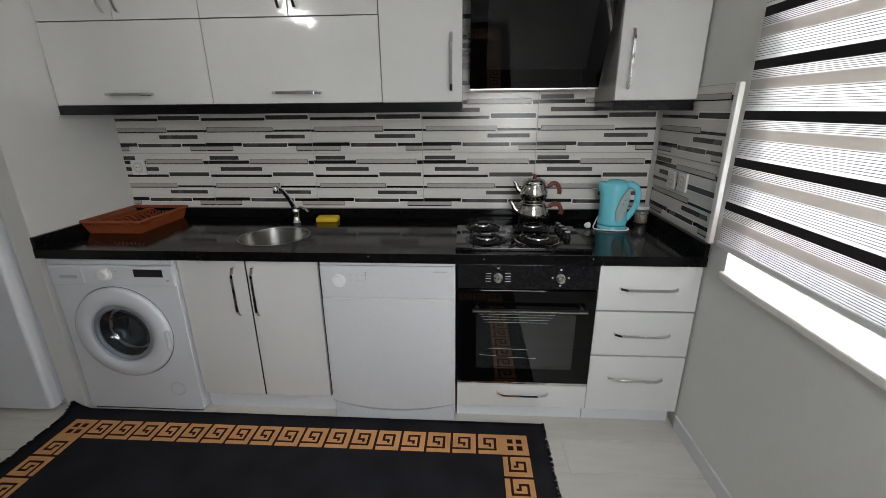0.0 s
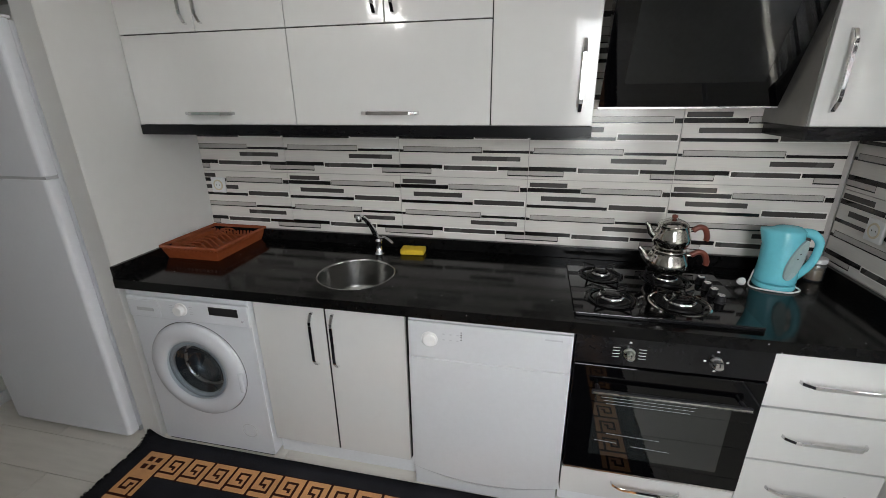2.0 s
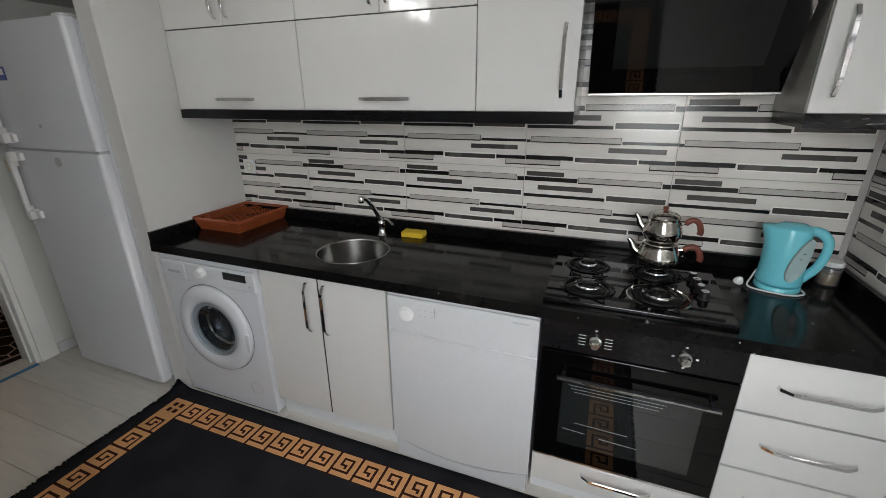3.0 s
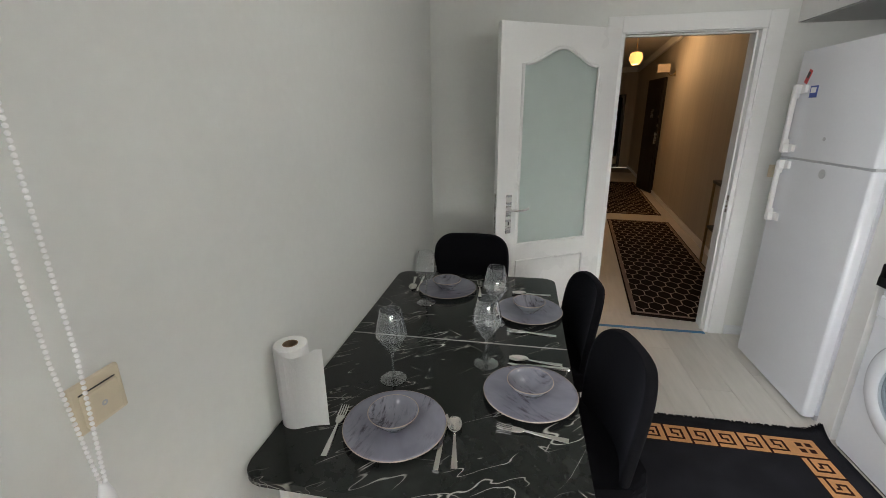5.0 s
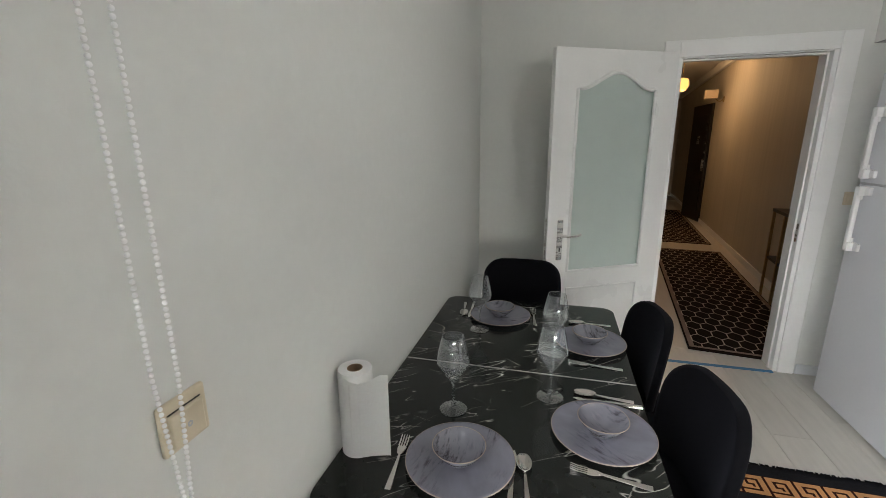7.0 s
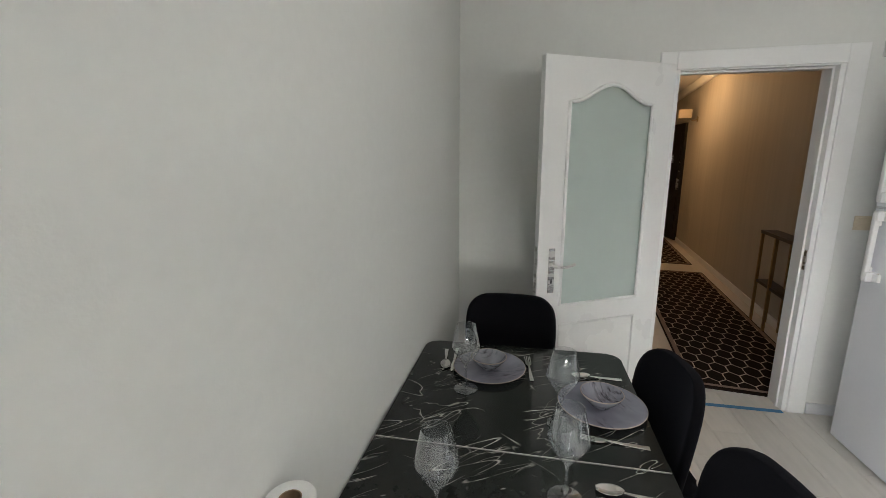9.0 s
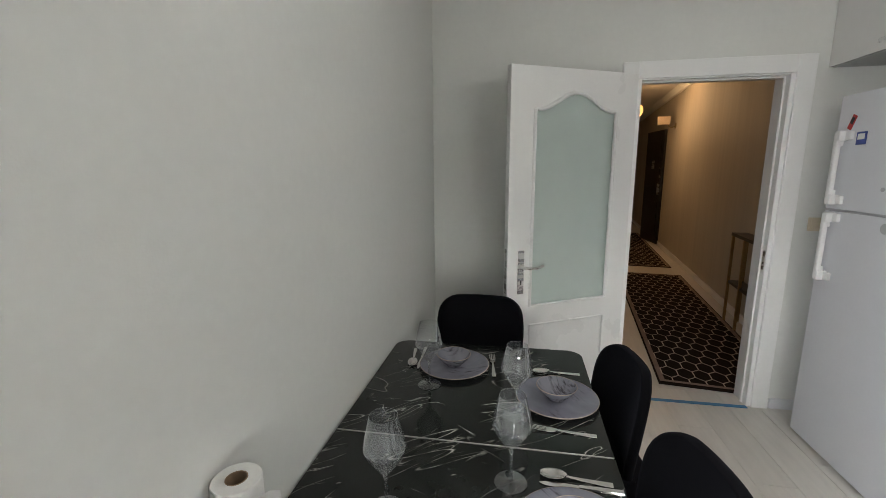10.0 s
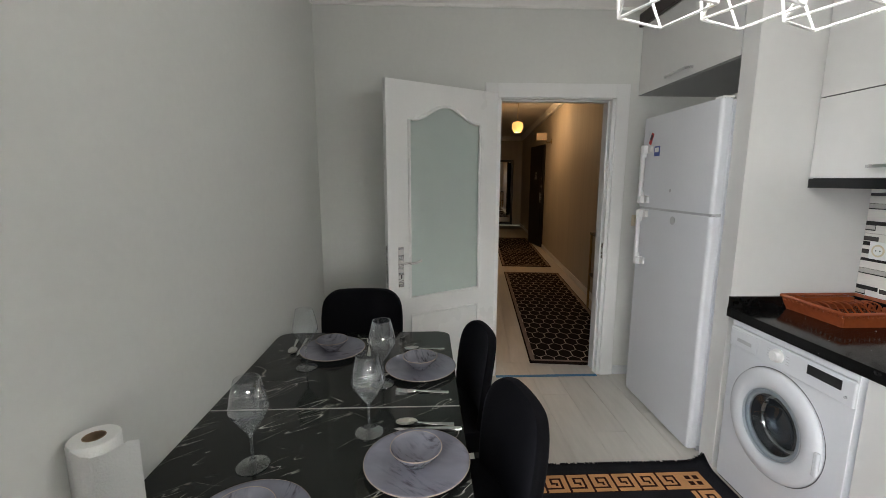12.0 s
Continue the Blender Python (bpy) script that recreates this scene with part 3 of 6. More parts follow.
outline = [(0.145, 0.0, 0.715), (0.145, 0, 1.825)] + [(0.145 + 0.55 * i / N, 0, arch_z(0.145 + 0.55 * i / N)) for i in range(1, N)] + [(0.695, 0, 1.825), (0.695, 0, 0.715), (0.145, 0, 0.715)]
part("glass_moulding", tube(outline, 0.011, 8), M_DOORW, leaf)
part("panel_moulding", tube([(0.15, -0.002, 0.135), (0.15, -0.002, 0.595), (0.69, -0.002, 0.595), (0.69, -0.002, 0.135), (0.15, -0.002, 0.135)], 0.008, 8), M_DOORW, leaf)
part("glass_pane", boxes((0.14, 0.70, -0.024, -0.016, 0.71, 1.93)), M_FROST, leaf, "frosted green-tinted glass")
plate = part("handle_plate", boxes((0.743, 0.783, 0.0, 0.008, 0.795, 1.05), bevel=0.003), M_STEEL, leaf, "brushed steel handle plate")
part("lever", tube(arc([(0.762, 0.005, 0.955), (0.762, 0.045, 0.955), (0.74, 0.052, 0.955), (0.69, 0.052, 0.950), (0.638, 0.05, 0.962)]), 0.008, 10), M_STEEL, plate, smooth=True)
part("keyhole", boxes((0.759, 0.767, 0.008, 0.0095, 0.85, 0.875)), M_BLACKPL, plate)
part("lock_case", boxes((0.8501, 0.852, -0.03, -0.01, 0.80, 1.06)), M_STEEL, leaf, "brass lock plate on the door edge")
for z in (0.25, 1.05, 1.8):
    part("hinge", lathe([(0, z), (0.008, z), (0.008, z + 0.09), (0, z + 0.09)], 10, (-0.004, -0.046, 0)), M_STEEL, leaf)

# ---- kitchen units ----
FY = 2.0


def handle(parent, a, b, out=0.028, w=0.011):
    """A chrome bow handle between two points of a front that faces -y."""
    a, b = Vector(a), Vector(b)
    d = (b - a).normalized()
    o = Vector((0, -1, 0))
    pts = [a, a + o * 0.012 + d * 0.004, a + o * out + d * 0.030, a + o * (out + 0.002) + d * 0.045, b + o * (out + 0.002) - d * 0.045, b + o * out - d * 0.030, b + o * 0.012 - d * 0.004, b]
    side = d.cross(o).normalized()
    bm = bmesh.new()
    rings = []
    for i, p in enumerate(pts):
        t = (pts[min(i + 1, 7)] - pts[max(i - 1, 0)]).normalized()
        nrm = side.cross(t).normalized()
        rings.append([bm.verts.new(p + side * sx * w / 2 * 1.2 + nrm * sy * 0.0035) for sx, sy in ((-1, -1), (1, -1), (1, 1), (-1, 1))])
    for r0, r1 in zip(rings, rings[1:]):
        for k in range(4):
            bm.faces.new([r0[k], r0[(k + 1) % 4], r1[(k + 1) % 4], r1[k]])
    bm.faces.new(rings[0][::-1])
    bm.faces.new(rings[-1])
    bmesh.ops.bevel(bm, geom=bm.edges[:], offset=0.0012, segments=1, affect="EDGES")
    return part("handle", bm, M_CHROME, parent, "chrome bow handle")


def front(name, parent, x0, x1, z0, z1, y=0.0, m=None):
    """A door or drawer front, 18 mm thick, facing -y."""
    return part(name, boxes((x0 + 0.002, x1 - 0.002, y, y + 0.018, z0 + 0.002, z1 - 0.002), bevel=0.0018), m or M_GLOSS, parent)


def carcass(parent, x0, x1, y0, y1, z0, z1):
    return part("body", boxes((x0, x1, y0, y1, z0, z1), bevel=0.001), M_CARC, parent)


# sink base unit
u = thing("sink_base_unit", (-0.64, FY, 0), "gloss cream two-door base unit under the sink", "cabinet", "base units")
carcass(u, -0.325, 0.325, 0.020, 0.20, 0.10, 0.80)
part("plinth", boxes((-0.325, 0.333, 0.035, 0.05, 0.0, 0.098)), M_PLINTH, u, "grey-white kickboard")
for x0, x1, hx in ((-0.325, -0.008, -0.06), (-0.004, 0.325, 0.03)):
    d = front("door", u, x0, x1, 0.10, 0.818)
    handle(d, (hx, 0, 0.785), (hx, 0, 0.545))
# Dark strip fills the door gap in place of the shade there.
part("gap_shade_strip", boxes((-0.0095, -0.0025, 0.003, 0.0185, 0.103, 0.815)), M_CARC, u, "dark strip painted in for the shade between the doors")

# oven unit with a drawer below
u = thing("oven_unit", (0.608, FY, 0), "gloss cream built-in unit with a drawer under the oven", "cabinet", "base units")
carcass(u, -0.30, 0.30, 0.03, 0.2, 0.08, 0.22)
part("plinth", boxes((-0.303, 0.303, 0.035, 0.05, 0.0, 0.076)), M_PLINTH, u, "grey-white kickboard")
d = front("drawer", u, -0.303, 0.309, 0.078, 0.208)
handle(d, (-0.113, 0, 0.165), (0.129, 0, 0.165))

# oven
ov = thing("built_in_oven", (0.608, FY, 0.21), "black glass built-in oven with two control knobs", "oven")
part("body", boxes((-0.297, 0.297, 0.02, 0.42, 0.004, 0.60)), M_BLACKPL, ov)
part("steel_strip", boxes((-0.300, 0.302, -0.004, 0.018, 0.002, 0.016), bevel=0.002), M_STEEL, ov, "brushed steel strip")
od = part("door", boxes((-0.300, 0.304, -0.014, 0.018, 0.018, 0.488), bevel=0.003), M_BLKGLASS, ov, "black glass door")
part("window", boxes((-0.215, 0.222, -0.0155, -0.0135, 0.095, 0.375)), M_OVENWIN, od, "inner dark window")
hb = part("door_handle", tube([(-0.235, -0.05, 0.405), (0.262, -0.05, 0.405)], 0.009, 12), M_BLACKPL, od, "black bar handle with a steel line")
part("handle_line", boxes((-0.232, 0.259, -0.0595, -0.057, 0.404, 0.4095)), M_STEEL, hb)
for x in (-0.215, 0.242):
    part("handle_post", tube([(x, -0.012, 0.405), (x, -0.05, 0.405)], 0.008, 8), M_BLACKPL, hb)
for i in range(4):
    part("rack_wire", tube([(-0.205 + 0.01 * i, -0.0165, 0.372 - 0.013 * i), (0.13 - 0.01 * i, -0.0165, 0.372 - 0.013 * i)], 0.0006, 6), M_GREYPL, od)
for x0, x1, z in ((-0.2, -0.12, 0.165), (-0.07, 0.06, 0.155), (-0.16, 0.02, 0.20)):
    part("rack_wire", tube([(x0, -0.0165, z), (x1, -0.0165, z - 0.004)], 0.0006, 6), M_GREYPL, od)
cp = part("control_panel", boxes((-0.301, 0.305, -0.010, 0.018, 0.492, 0.606), bevel=0.003), M_OVENPANEL, ov, "black enamel control panel")
for x in (-0.125, 0.142):
    k = part("knob", lathe([(0, 0), (0.020, 0), (0.020, 0.006), (0.0155, 0.010), (0.0145, 0.028), (0.012, 0.031), (0, 0.031)], 24, (x, -0.010, 0.546), "y"), M_STEEL, cp, "satin steel knob", smooth=False)
    part("pointer", boxes((x - 0.001, x + 0.001, -0.0425, -0.041, 0.546, 0.558)), M_BLACKPL, k)
for sx in (-1, 1):
    for i in range(4):
        x = -0.125 + sx * 0.042
        part("mark", boxes((x - 0.012, x + 0.012, -0.0106, -0.0098, 0.527 + 0.012 * i, 0.529 + 0.012 * i)), M_PLAST, cp)
for x, z in ((0.142, 0.585), (0.108, 0.548), (0.176, 0.548), (0.142, 0.512), (-0.125, 0.588)):
    part("mark", boxes((x - 0.004, x + 0.004, -0.0106, -0.0098, z - 0.003, z + 0.003)), M_PLAST, cp)

# drawer unit
u = thing("drawer_unit", (1.128, FY, 0), "gloss cream three-drawer base unit beside the oven", "cabinet", "base units")
carcass(u, -0.21, 0.208, 0.020, 0.2, 0.08, 0.80)
part("plinth", boxes((-0.213, 0.195, 0.035, 0.05, 0.0, 0.076)), M_PLINTH, u, "grey-white kickboard")
for z0, z1, zh in ((0.602, 0.818, 0.712), (0.378, 0.598, 0.492), (0.078, 0.374, 0.262)):
    d = front("drawer", u, -0.213, 0.212, z0, z1)
    handle(d, (-0.122, 0, zh), (0.12, 0, zh))

# washing machine
wm = thing("washing_machine", (-1.272, 1.985, 0), "white front-loading washing machine under the worktop", "washing machine")
part("body", boxes((-0.298, 0.298, 0.13, 0.56, 0.012, 0.80)), M_APPL, wm)
for x in (-0.292, 0.292):
    part("side_panel", boxes((x - 0.006, x + 0.006, 0.0, 0.13, 0.012, 0.80), bevel=0.003), M_APPL, wm)
part("base_panel", boxes((-0.286, 0.286, 0.0, 0.13, 0.012, 0.03)), M_APPL, wm)
bm = bmesh.new()
CX, CZ, RR = -0.012, 0.446, 0.147
hole = [[], [], []]
for i in range(64):
    a = 2 * math.pi * i / 64
    c, s = math.cos(a), math.sin(a)
    f = min(((0.297 - CX) if c > 0 else (0.297 + CX)) / max(abs(c), 1e-6), ((0.70 - CZ) if s > 0 else (CZ - 0.013)) / max(abs(s), 1e-6))
    hole[0].append(bm.verts.new((CX + RR * c, -0.001, CZ + RR * s)))
    hole[1].append(bm.verts.new((CX + f * c, -0.001, CZ + f * s)))
    hole[2].append(bm.verts.new((CX + RR * c, 0.02, CZ + RR * s)))
for i in range(64):
    j = (i + 1) % 64
    bm.faces.new([hole[0][i], hole[0][j], hole[1][j], hole[1][i]])
    bm.faces.new([hole[0][i], hole[0][j], hole[2][j], hole[2][i]])
part("front_panel", bm, M_APPL, wm)
part("top_panel", boxes((-0.299, 0.299, -0.004, 0.56, 0.792, 0.817), bevel=0.006), M_APPL, wm)
cp = part("control_panel", boxes((-0.297, 0.297, -0.010, 0.01, 0.692, 0.790), bevel=0.005), M_APPL, wm)
part("display", boxes((0.114, 0.250, -0.0125, -0.008, 0.738, 0.775), bevel=0.001), M_BLACKPL, cp, "dark display window")
part("programme_knob", lathe([(0, 0), (0.030, 0), (0.030, 0.004), (0.024, 0.008), (0.022, 0.022), (0.019, 0.025), (0, 0.025)], 28, (-0.022, -0.010, 0.750), "y"), M_PLAST, cp, "white round knob")
part("detergent_drawer", boxes((-0.286, -0.130, -0.0135, -0.008, 0.702, 0.780), bevel=0.004), M_APPL, cp)
part("drawer_grip", boxes((-0.245, -0.160, -0.0150, -0.0125, 0.728, 0.744), bevel=0.002), M_GREYPL, cp)
for i in range(4):
    for sx in (-0.070, 0.026):
        part("programme_mark", boxes((sx - 0.008, sx + 0.008, -0.0106, -0.0098, 0.730 + 0.011 * i, 0.7318 + 0.011 * i)), M_GREYPL, cp)
part("button", lathe([(0, 0), (0.006, 0), (0.005, 0.004), (0, 0.004)], 12, (0.268, -0.010, 0.722), "y"), M_GREYPL, cp)
part("logo_plate", boxes((-0.285, -0.268, -0.0106, -0.0098, 0.772, 0.778)), M_GREYPL, cp)
dr = part("door_ring", lathe([(0.150, 0.004), (0.232, 0.0), (0.236, 0.004), (0.234, 0.013), (0.222, 0.022), (0.190, 0.028), (0.160, 0.024), (0.148, 0.014), (0.146, 0.0)], 56, (CX, 0.0, CZ), "y"), M_APPL, wm, "white plastic porthole ring", smooth=True)
part("ring_gap", lathe([(0.2355, 0.0006), (0.2375, 0.0022), (0.2395, 0.0006)], 56, (CX, 0.0, CZ), "y"), M_BLACKPL, wm, "thin dark gap round the porthole ring")
part("porthole_glass", lathe([(0.149, 0.020), (0.142, 0.026), (0.11, 0.012), (0.085, -0.03), (0.06, -0.05), (0, -0.055)], 40, (CX, 0.0, CZ), "y"), M_WMGLASS, dr, "bowl-shaped dark glass", smooth=True)
part("drum_well", lathe([(0.147, -0.001), (0.146, -0.03), (0.13, -0.115), (0.09, -0.122), (0, -0.124)], 40, (CX, 0.0, CZ), "y"), M_DRUM, dr, smooth=True)
# Bright steel ring added to give the porthole an inner highlight.
part("highlight_ring", lathe([(0.118, -0.045), (0.112, -0.038), (0.104, -0.046), (0.110, -0.056)], 40, (CX, 0.0, CZ), "y"), M_STEEL, dr, "steel ring added for the highlight inside the porthole", smooth=True)
part("rubber_gasket", lathe([(0.149, 0.008), (0.132, 0.016), (0.125, 0.006), (0.130, -0.006), (0.147, -0.004)], 40, (CX, 0.0, CZ), "y"), M_GREYPL, dr, smooth=True)
part("door_grip", boxes((CX + 0.215, CX + 0.236, -0.030, -0.014, CZ - 0.075, CZ + 0.025), bevel=0.006), M_APPL, dr)
part("filter_cap", lathe([(0.034, 0.0005), (0.036, 0.0025), (0.038, 0.0005)], 28, (0.185, -0.001, 0.135), "y"), M_GREYPL, wm, "round filter cap outline")
part("kick_strip", boxes((-0.285, 0.285, 0.004, 0.02, 0.002, 0.014)), M_BLACKPL, wm)

# dishwasher
dw = thing("dishwasher", (0.0, 1.985, 0), "white built-under dishwasher with a round dial", "dishwasher")
part("body", boxes((-0.296, 0.296, 0.03, 0.55, 0.02, 0.815)), M_DISH, dw)
part("top_strip", boxes((-0.298, 0.298, 0.0, 0.04, 0.806, 0.819), bevel=0.002), M_DISH, dw)
cp = part("control_panel", boxes((-0.298, 0.298, -0.006, 0.028, 0.6515, 0.804), bevel=0.003, seg=2), M_DISH, dw)
part("dial", lathe([(0, 0), (0.031, 0), (0.031, 0.003), (0.026, 0.004), (0.025, 0.012), (0.022, 0.014), (0, 0.014)], 32, (-0.215, -0.006, 0.735), "y"), M_PLAST, cp, "white round dial")
for i in range(6):
    part("indicator", boxes((-0.165 + 0.026 * (i % 3), -0.157 + 0.026 * (i % 3), -0.0068, -0.0058, 0.735 + 0.024 * (i // 3), 0.740 + 0.024 * (i // 3))), M_GREYPL, cp)
for i in range(4):
    part("indicator", boxes((-0.098, -0.093, -0.0068, -0.0058, 0.742 + 0.010 * i, 0.7455 + 0.010 * i)), M_BLACKPL, cp)
part("logo_plate", boxes((0.202, 0.262, -0.0068, -0.0058, 0.778, 0.784)), M_GREYPL, cp, "small grey maker's plate")
dd = bmesh.new()
cols = 24
up, lo = [], []
for i in range(cols + 1):
    x = -0.298 + 0.596 * i / cols
    k = (2 * i / cols - 1) ** 2
    zt = 0.6508
    zb = 0.054 + 0.042 * k
    bow = -0.003 * (1 - k)
    up.append([dd.verts.new((x, bow, zt)), dd.verts.new((x, bow - 0.006, zt - 0.003)), dd.verts.new((x, bow - 0.006, zb + 0.008)), dd.verts.new((x, bow, zb)), dd.verts.new((x, 0.03, zb)), dd.verts.new((x, 0.03, zt))])
for a, b in zip(up, up[1:]):
    for k in range(6):
        dd.faces.new([a[k], a[(k + 1) % 6], b[(k + 1) % 6], b[k]])
dd.faces.new(up[0]), dd.faces.new(up[-1][::-1])
part("door_panel", dd, M_DISH, dw)
kk = bmesh.new()
rows = []
for i in range(cols + 1):
    x = -0.292 + 0.584 * i / cols
    k = (2 * i / cols - 1) ** 2
    zt = 0.048 + 0.042 * k
    rows.append([kk.verts.new((x, 0.004 - 0.008 * (1 - k), zt)), kk.verts.new((x, 0.004 - 0.008 * (1 - k), 0.0)), kk.verts.new((x, 0.03, 0.0)), kk.verts.new((x, 0.03, zt))])
for a, b in zip(rows, rows[1:]):
    for k in range(4):
        kk.faces.new([a[k], a[(k + 1) % 4], b[(k + 1) % 4], b[k]])
kk.faces.new(rows[0]), kk.faces.new(rows[-1][::-1])
part("kick_panel", kk, M_DISH, dw)

# worktop with a round cut-out
ZT, ZB = 0.865, 0.822
SX, SY, SR = -0.60, 2.225, 0.165
wt = thing("worktop", (SX, SY, ZT), "polished black granite worktop with an upstand", "worktop")
bm = bmesh.new()
y0, y1, q = 1.972 - SY, 2.605 - SY, 0.20
box(bm, -1.605 - SX, -q, y0, y1, ZB - ZT, 0)
box(bm, q, 1.333 - SX, y0, y1, ZB - ZT, 0)
box(bm, -q, q, y0, -q, ZB - ZT, 0)
box(bm, -q, q, q, y1, ZB - ZT, 0)
n = 64
circ, sqr = [], []
for i in range(n):
    a = 2 * math.pi * i / n
    c, s = math.cos(a), math.sin(a)
    f = q / max(abs(c), abs(s))
    circ.append((SR * c, SR * s))
    sqr.append((f * c, f * s))
ct = [bm.verts.new((x, y, 0)) for x, y in circ]
cb = [bm.verts.new((x, y, ZB - ZT)) for x, y in circ]
st = [bm.verts.new((x, y, 0)) for x, y in sqr]
for i in range(n):
    j = (i + 1) % n
    bm.faces.new([ct[i], ct[j], st[j], st[i]])
    bm.faces.new([ct[i], cb[i], cb[j], ct[j]])
part("slab", bm, M_GRANITE, wt)
part("upstand", boxes((-1.585 - SX, 1.313 - SX, 2.583 - SY, 2.604 - SY, 0.0, 0.055), (-1.605 - SX, -1.585 - SX, 1.974 - SY, 2.604 - SY, 0.0, 0.055), (1.313 - SX, 1.333 - SX, 1.974 - SY, 2.604 - SY, 0.0, 0.055), bevel=0.002), M_GRANITE, wt)

sk = thing("sink", (SX, SY, 0.70), "round brushed steel sink bowl set in the worktop", "sink")
part("bowl", lathe([(0.169, 0.1656), (0.1685, 0.1672), (0.1640, 0.1672), (0.1625, 0.160), (0.1585, 0.045), (0.142, 0.014), (0.05, 0.006), (0.022, 0.0), (0, 0.0)], 56), M_SINK, sk, smooth=True)
part("drain", lathe([(0, 0.010), (0.03, 0.010), (0.034, 0.007), (0.02, 0.002)], 24), M_CHROME, sk, smooth=True)

fa = thing("kitchen_tap", (-0.585, 2.475, ZT), "chrome single-lever mixer tap behind the sink", "tap")
part("base", lathe([(0, 0), (0.024, 0), (0.024, 0.005), (0.017, 0.010), (0.016, 0.050), (0.019, 0.058), (0.018, 0.078), (0.010, 0.086), (0, 0.087)], 24), M_CHROME, fa, smooth=True)
part("spout", tube(arc([(0, 0, 0.055), (-0.010, -0.010, 0.100), (-0.024, -0.030, 0.150), (-0.040, -0.058, 0.192), (-0.054, -0.082, 0.208)]), [0.0125 - 0.00008 * k for k in range(33)], 14), M_CHROME, fa, smooth=True)
part("lever", tube(arc([(0.008, 0, 0.076), (0.030, -0.010, 0.090), (0.058, -0.022, 0.084), (0.080, -0.030, 0.070)]), [0.010] * 8 + [0.008] * 8 + [0.007] * 9, 12, flat=0.6), M_CHROME, fa, smooth=True)
part("aerator", lathe([(0, 0), (0.0125, 0), (0.0145, 0.006), (0.0145, 0.026), (0.011, 0.032), (0, 0.034)], 18, (-0.056, -0.086, 0.184)), M_CHROME, fa, smooth=True)

sp = thing("sponge", (-0.425, 2.515, ZT), "yellow rectangular dish sponge by the tap", "sponge", rz=4)
part("foam", boxes((-0.058, 0.058, -0.035, 0.035, 0, 0.028), bevel=0.007), M_SPONGE, sp)

# dish rack
rk = thing("dish_rack", (-1.437, 2.408, ZT), "terracotta plastic dish draining basket on the worktop", "dish rack")
W, D, Hh = 0.155, 0.185, 0.062
part("rim", tube([(-W, -D, Hh), (W, -D, Hh), (W, D, Hh), (-W, D, Hh), (-W, -D, Hh)], 0.008, 8), M_RACK, rk)
part("base_tray", boxes((-W + 0.02, W - 0.02, -D + 0.02, D - 0.02, 0.006, 0.012), bevel=0.002), M_RACK, rk)
for nm, pts in (("side_wall", [(-1, -1), (1, -1)]), ("side_wall", [(1, 1), (-1, 1)]), ("side_wall", [(1, -1), (1, 1)]), ("side_wall", [(-1, 1), (-1, -1)])):
    (ax, ay), (bx, by) = pts
    bm = bmesh.new()
    A0, B0 = Vector((ax * (W - 0.02), ay * (D - 0.02), 0.0)), Vector((bx * (W - 0.02), by * (D - 0.02), 0.0))
    A1, B1 = Vector((ax * W, ay * D, Hh)), Vector((bx * W, by * D, Hh))
    def quadbox(p, q_, r, s_):
        nn = (q_ - p).cross(s_ - p).normalized() * 0.003
        v = [bm.verts.new(k + d) for d in (nn, -nn) for k in (p, q_, r, s_)]
        for f in ((0, 1, 2, 3), (7, 6, 5, 4), (0, 4, 5, 1), (1, 5, 6, 2), (2, 6, 7, 3), (3, 7, 4, 0)):
            bm.faces.new([v[k] for k in f])
    L = lambda u_, w_: A0.lerp(B0, u_).lerp(A1.lerp(B1, u_), w_)
    near_side = (ay, by) == (-1, -1) or (ax, bx) == (1, 1)
    lip = 0.72 if near_side else 0.30
    quadbox(L(0, 0), L(1, 0), L(1, lip), L(0, lip))
    quadbox(L(0, 0.86), L(1, 0.86), L(1, 1), L(0, 1))
    cnt = 14 if abs(ax - bx) > 1 else 17
    for i in range(cnt):
        u0 = (i + 0.1) / cnt
        quadbox(L(u0, lip), L(u0 + 0.55 / cnt, lip), L(u0 + 0.55 / cnt, 0.86), L(u0, 0.86))
    part(nm, bm, M_RACK, rk)
for i in range(9):
    y = -D + 0.07 + i * 0.034
    part("plate_divider", tube(arc([(-0.10, y, 0.012), (-0.095, y, 0.045), (-0.03, y, 0.052), (0.0, y, 0.03), (0.02, y, 0.012)], 4), 0.004, 6), M_RACK, rk)
part("cutlery_box", boxes((-W + 0.022, -W + 0.026, -0.14, 0.10, 0.012, 0.062), (-0.085, -0.081, -0.14, 0.10, 0.012, 0.07), (-W + 0.026, -0.085, 0.096, 0.10, 0.012, 0.07), (-W + 0.026, -0.085, -0.14, -0.136, 0.012, 0.07)), M_RACK, rk)
for x in (-0.06, 0.09):
    part("highlight_clip", boxes((x - 0.006, x + 0.006, -D - 0.008, -D + 0.002, 0.050, 0.058), bevel=0.002), M_RACK, rk)
for x in (-1, 1):
    for y in (-1, 1):
        part("foot", boxes((x * 0.125 - 0.01, x * 0.125 + 0.01, y * 0.16 - 0.01, y * 0.16 + 0.01, 0, 0.008)), M_RACK, rk)

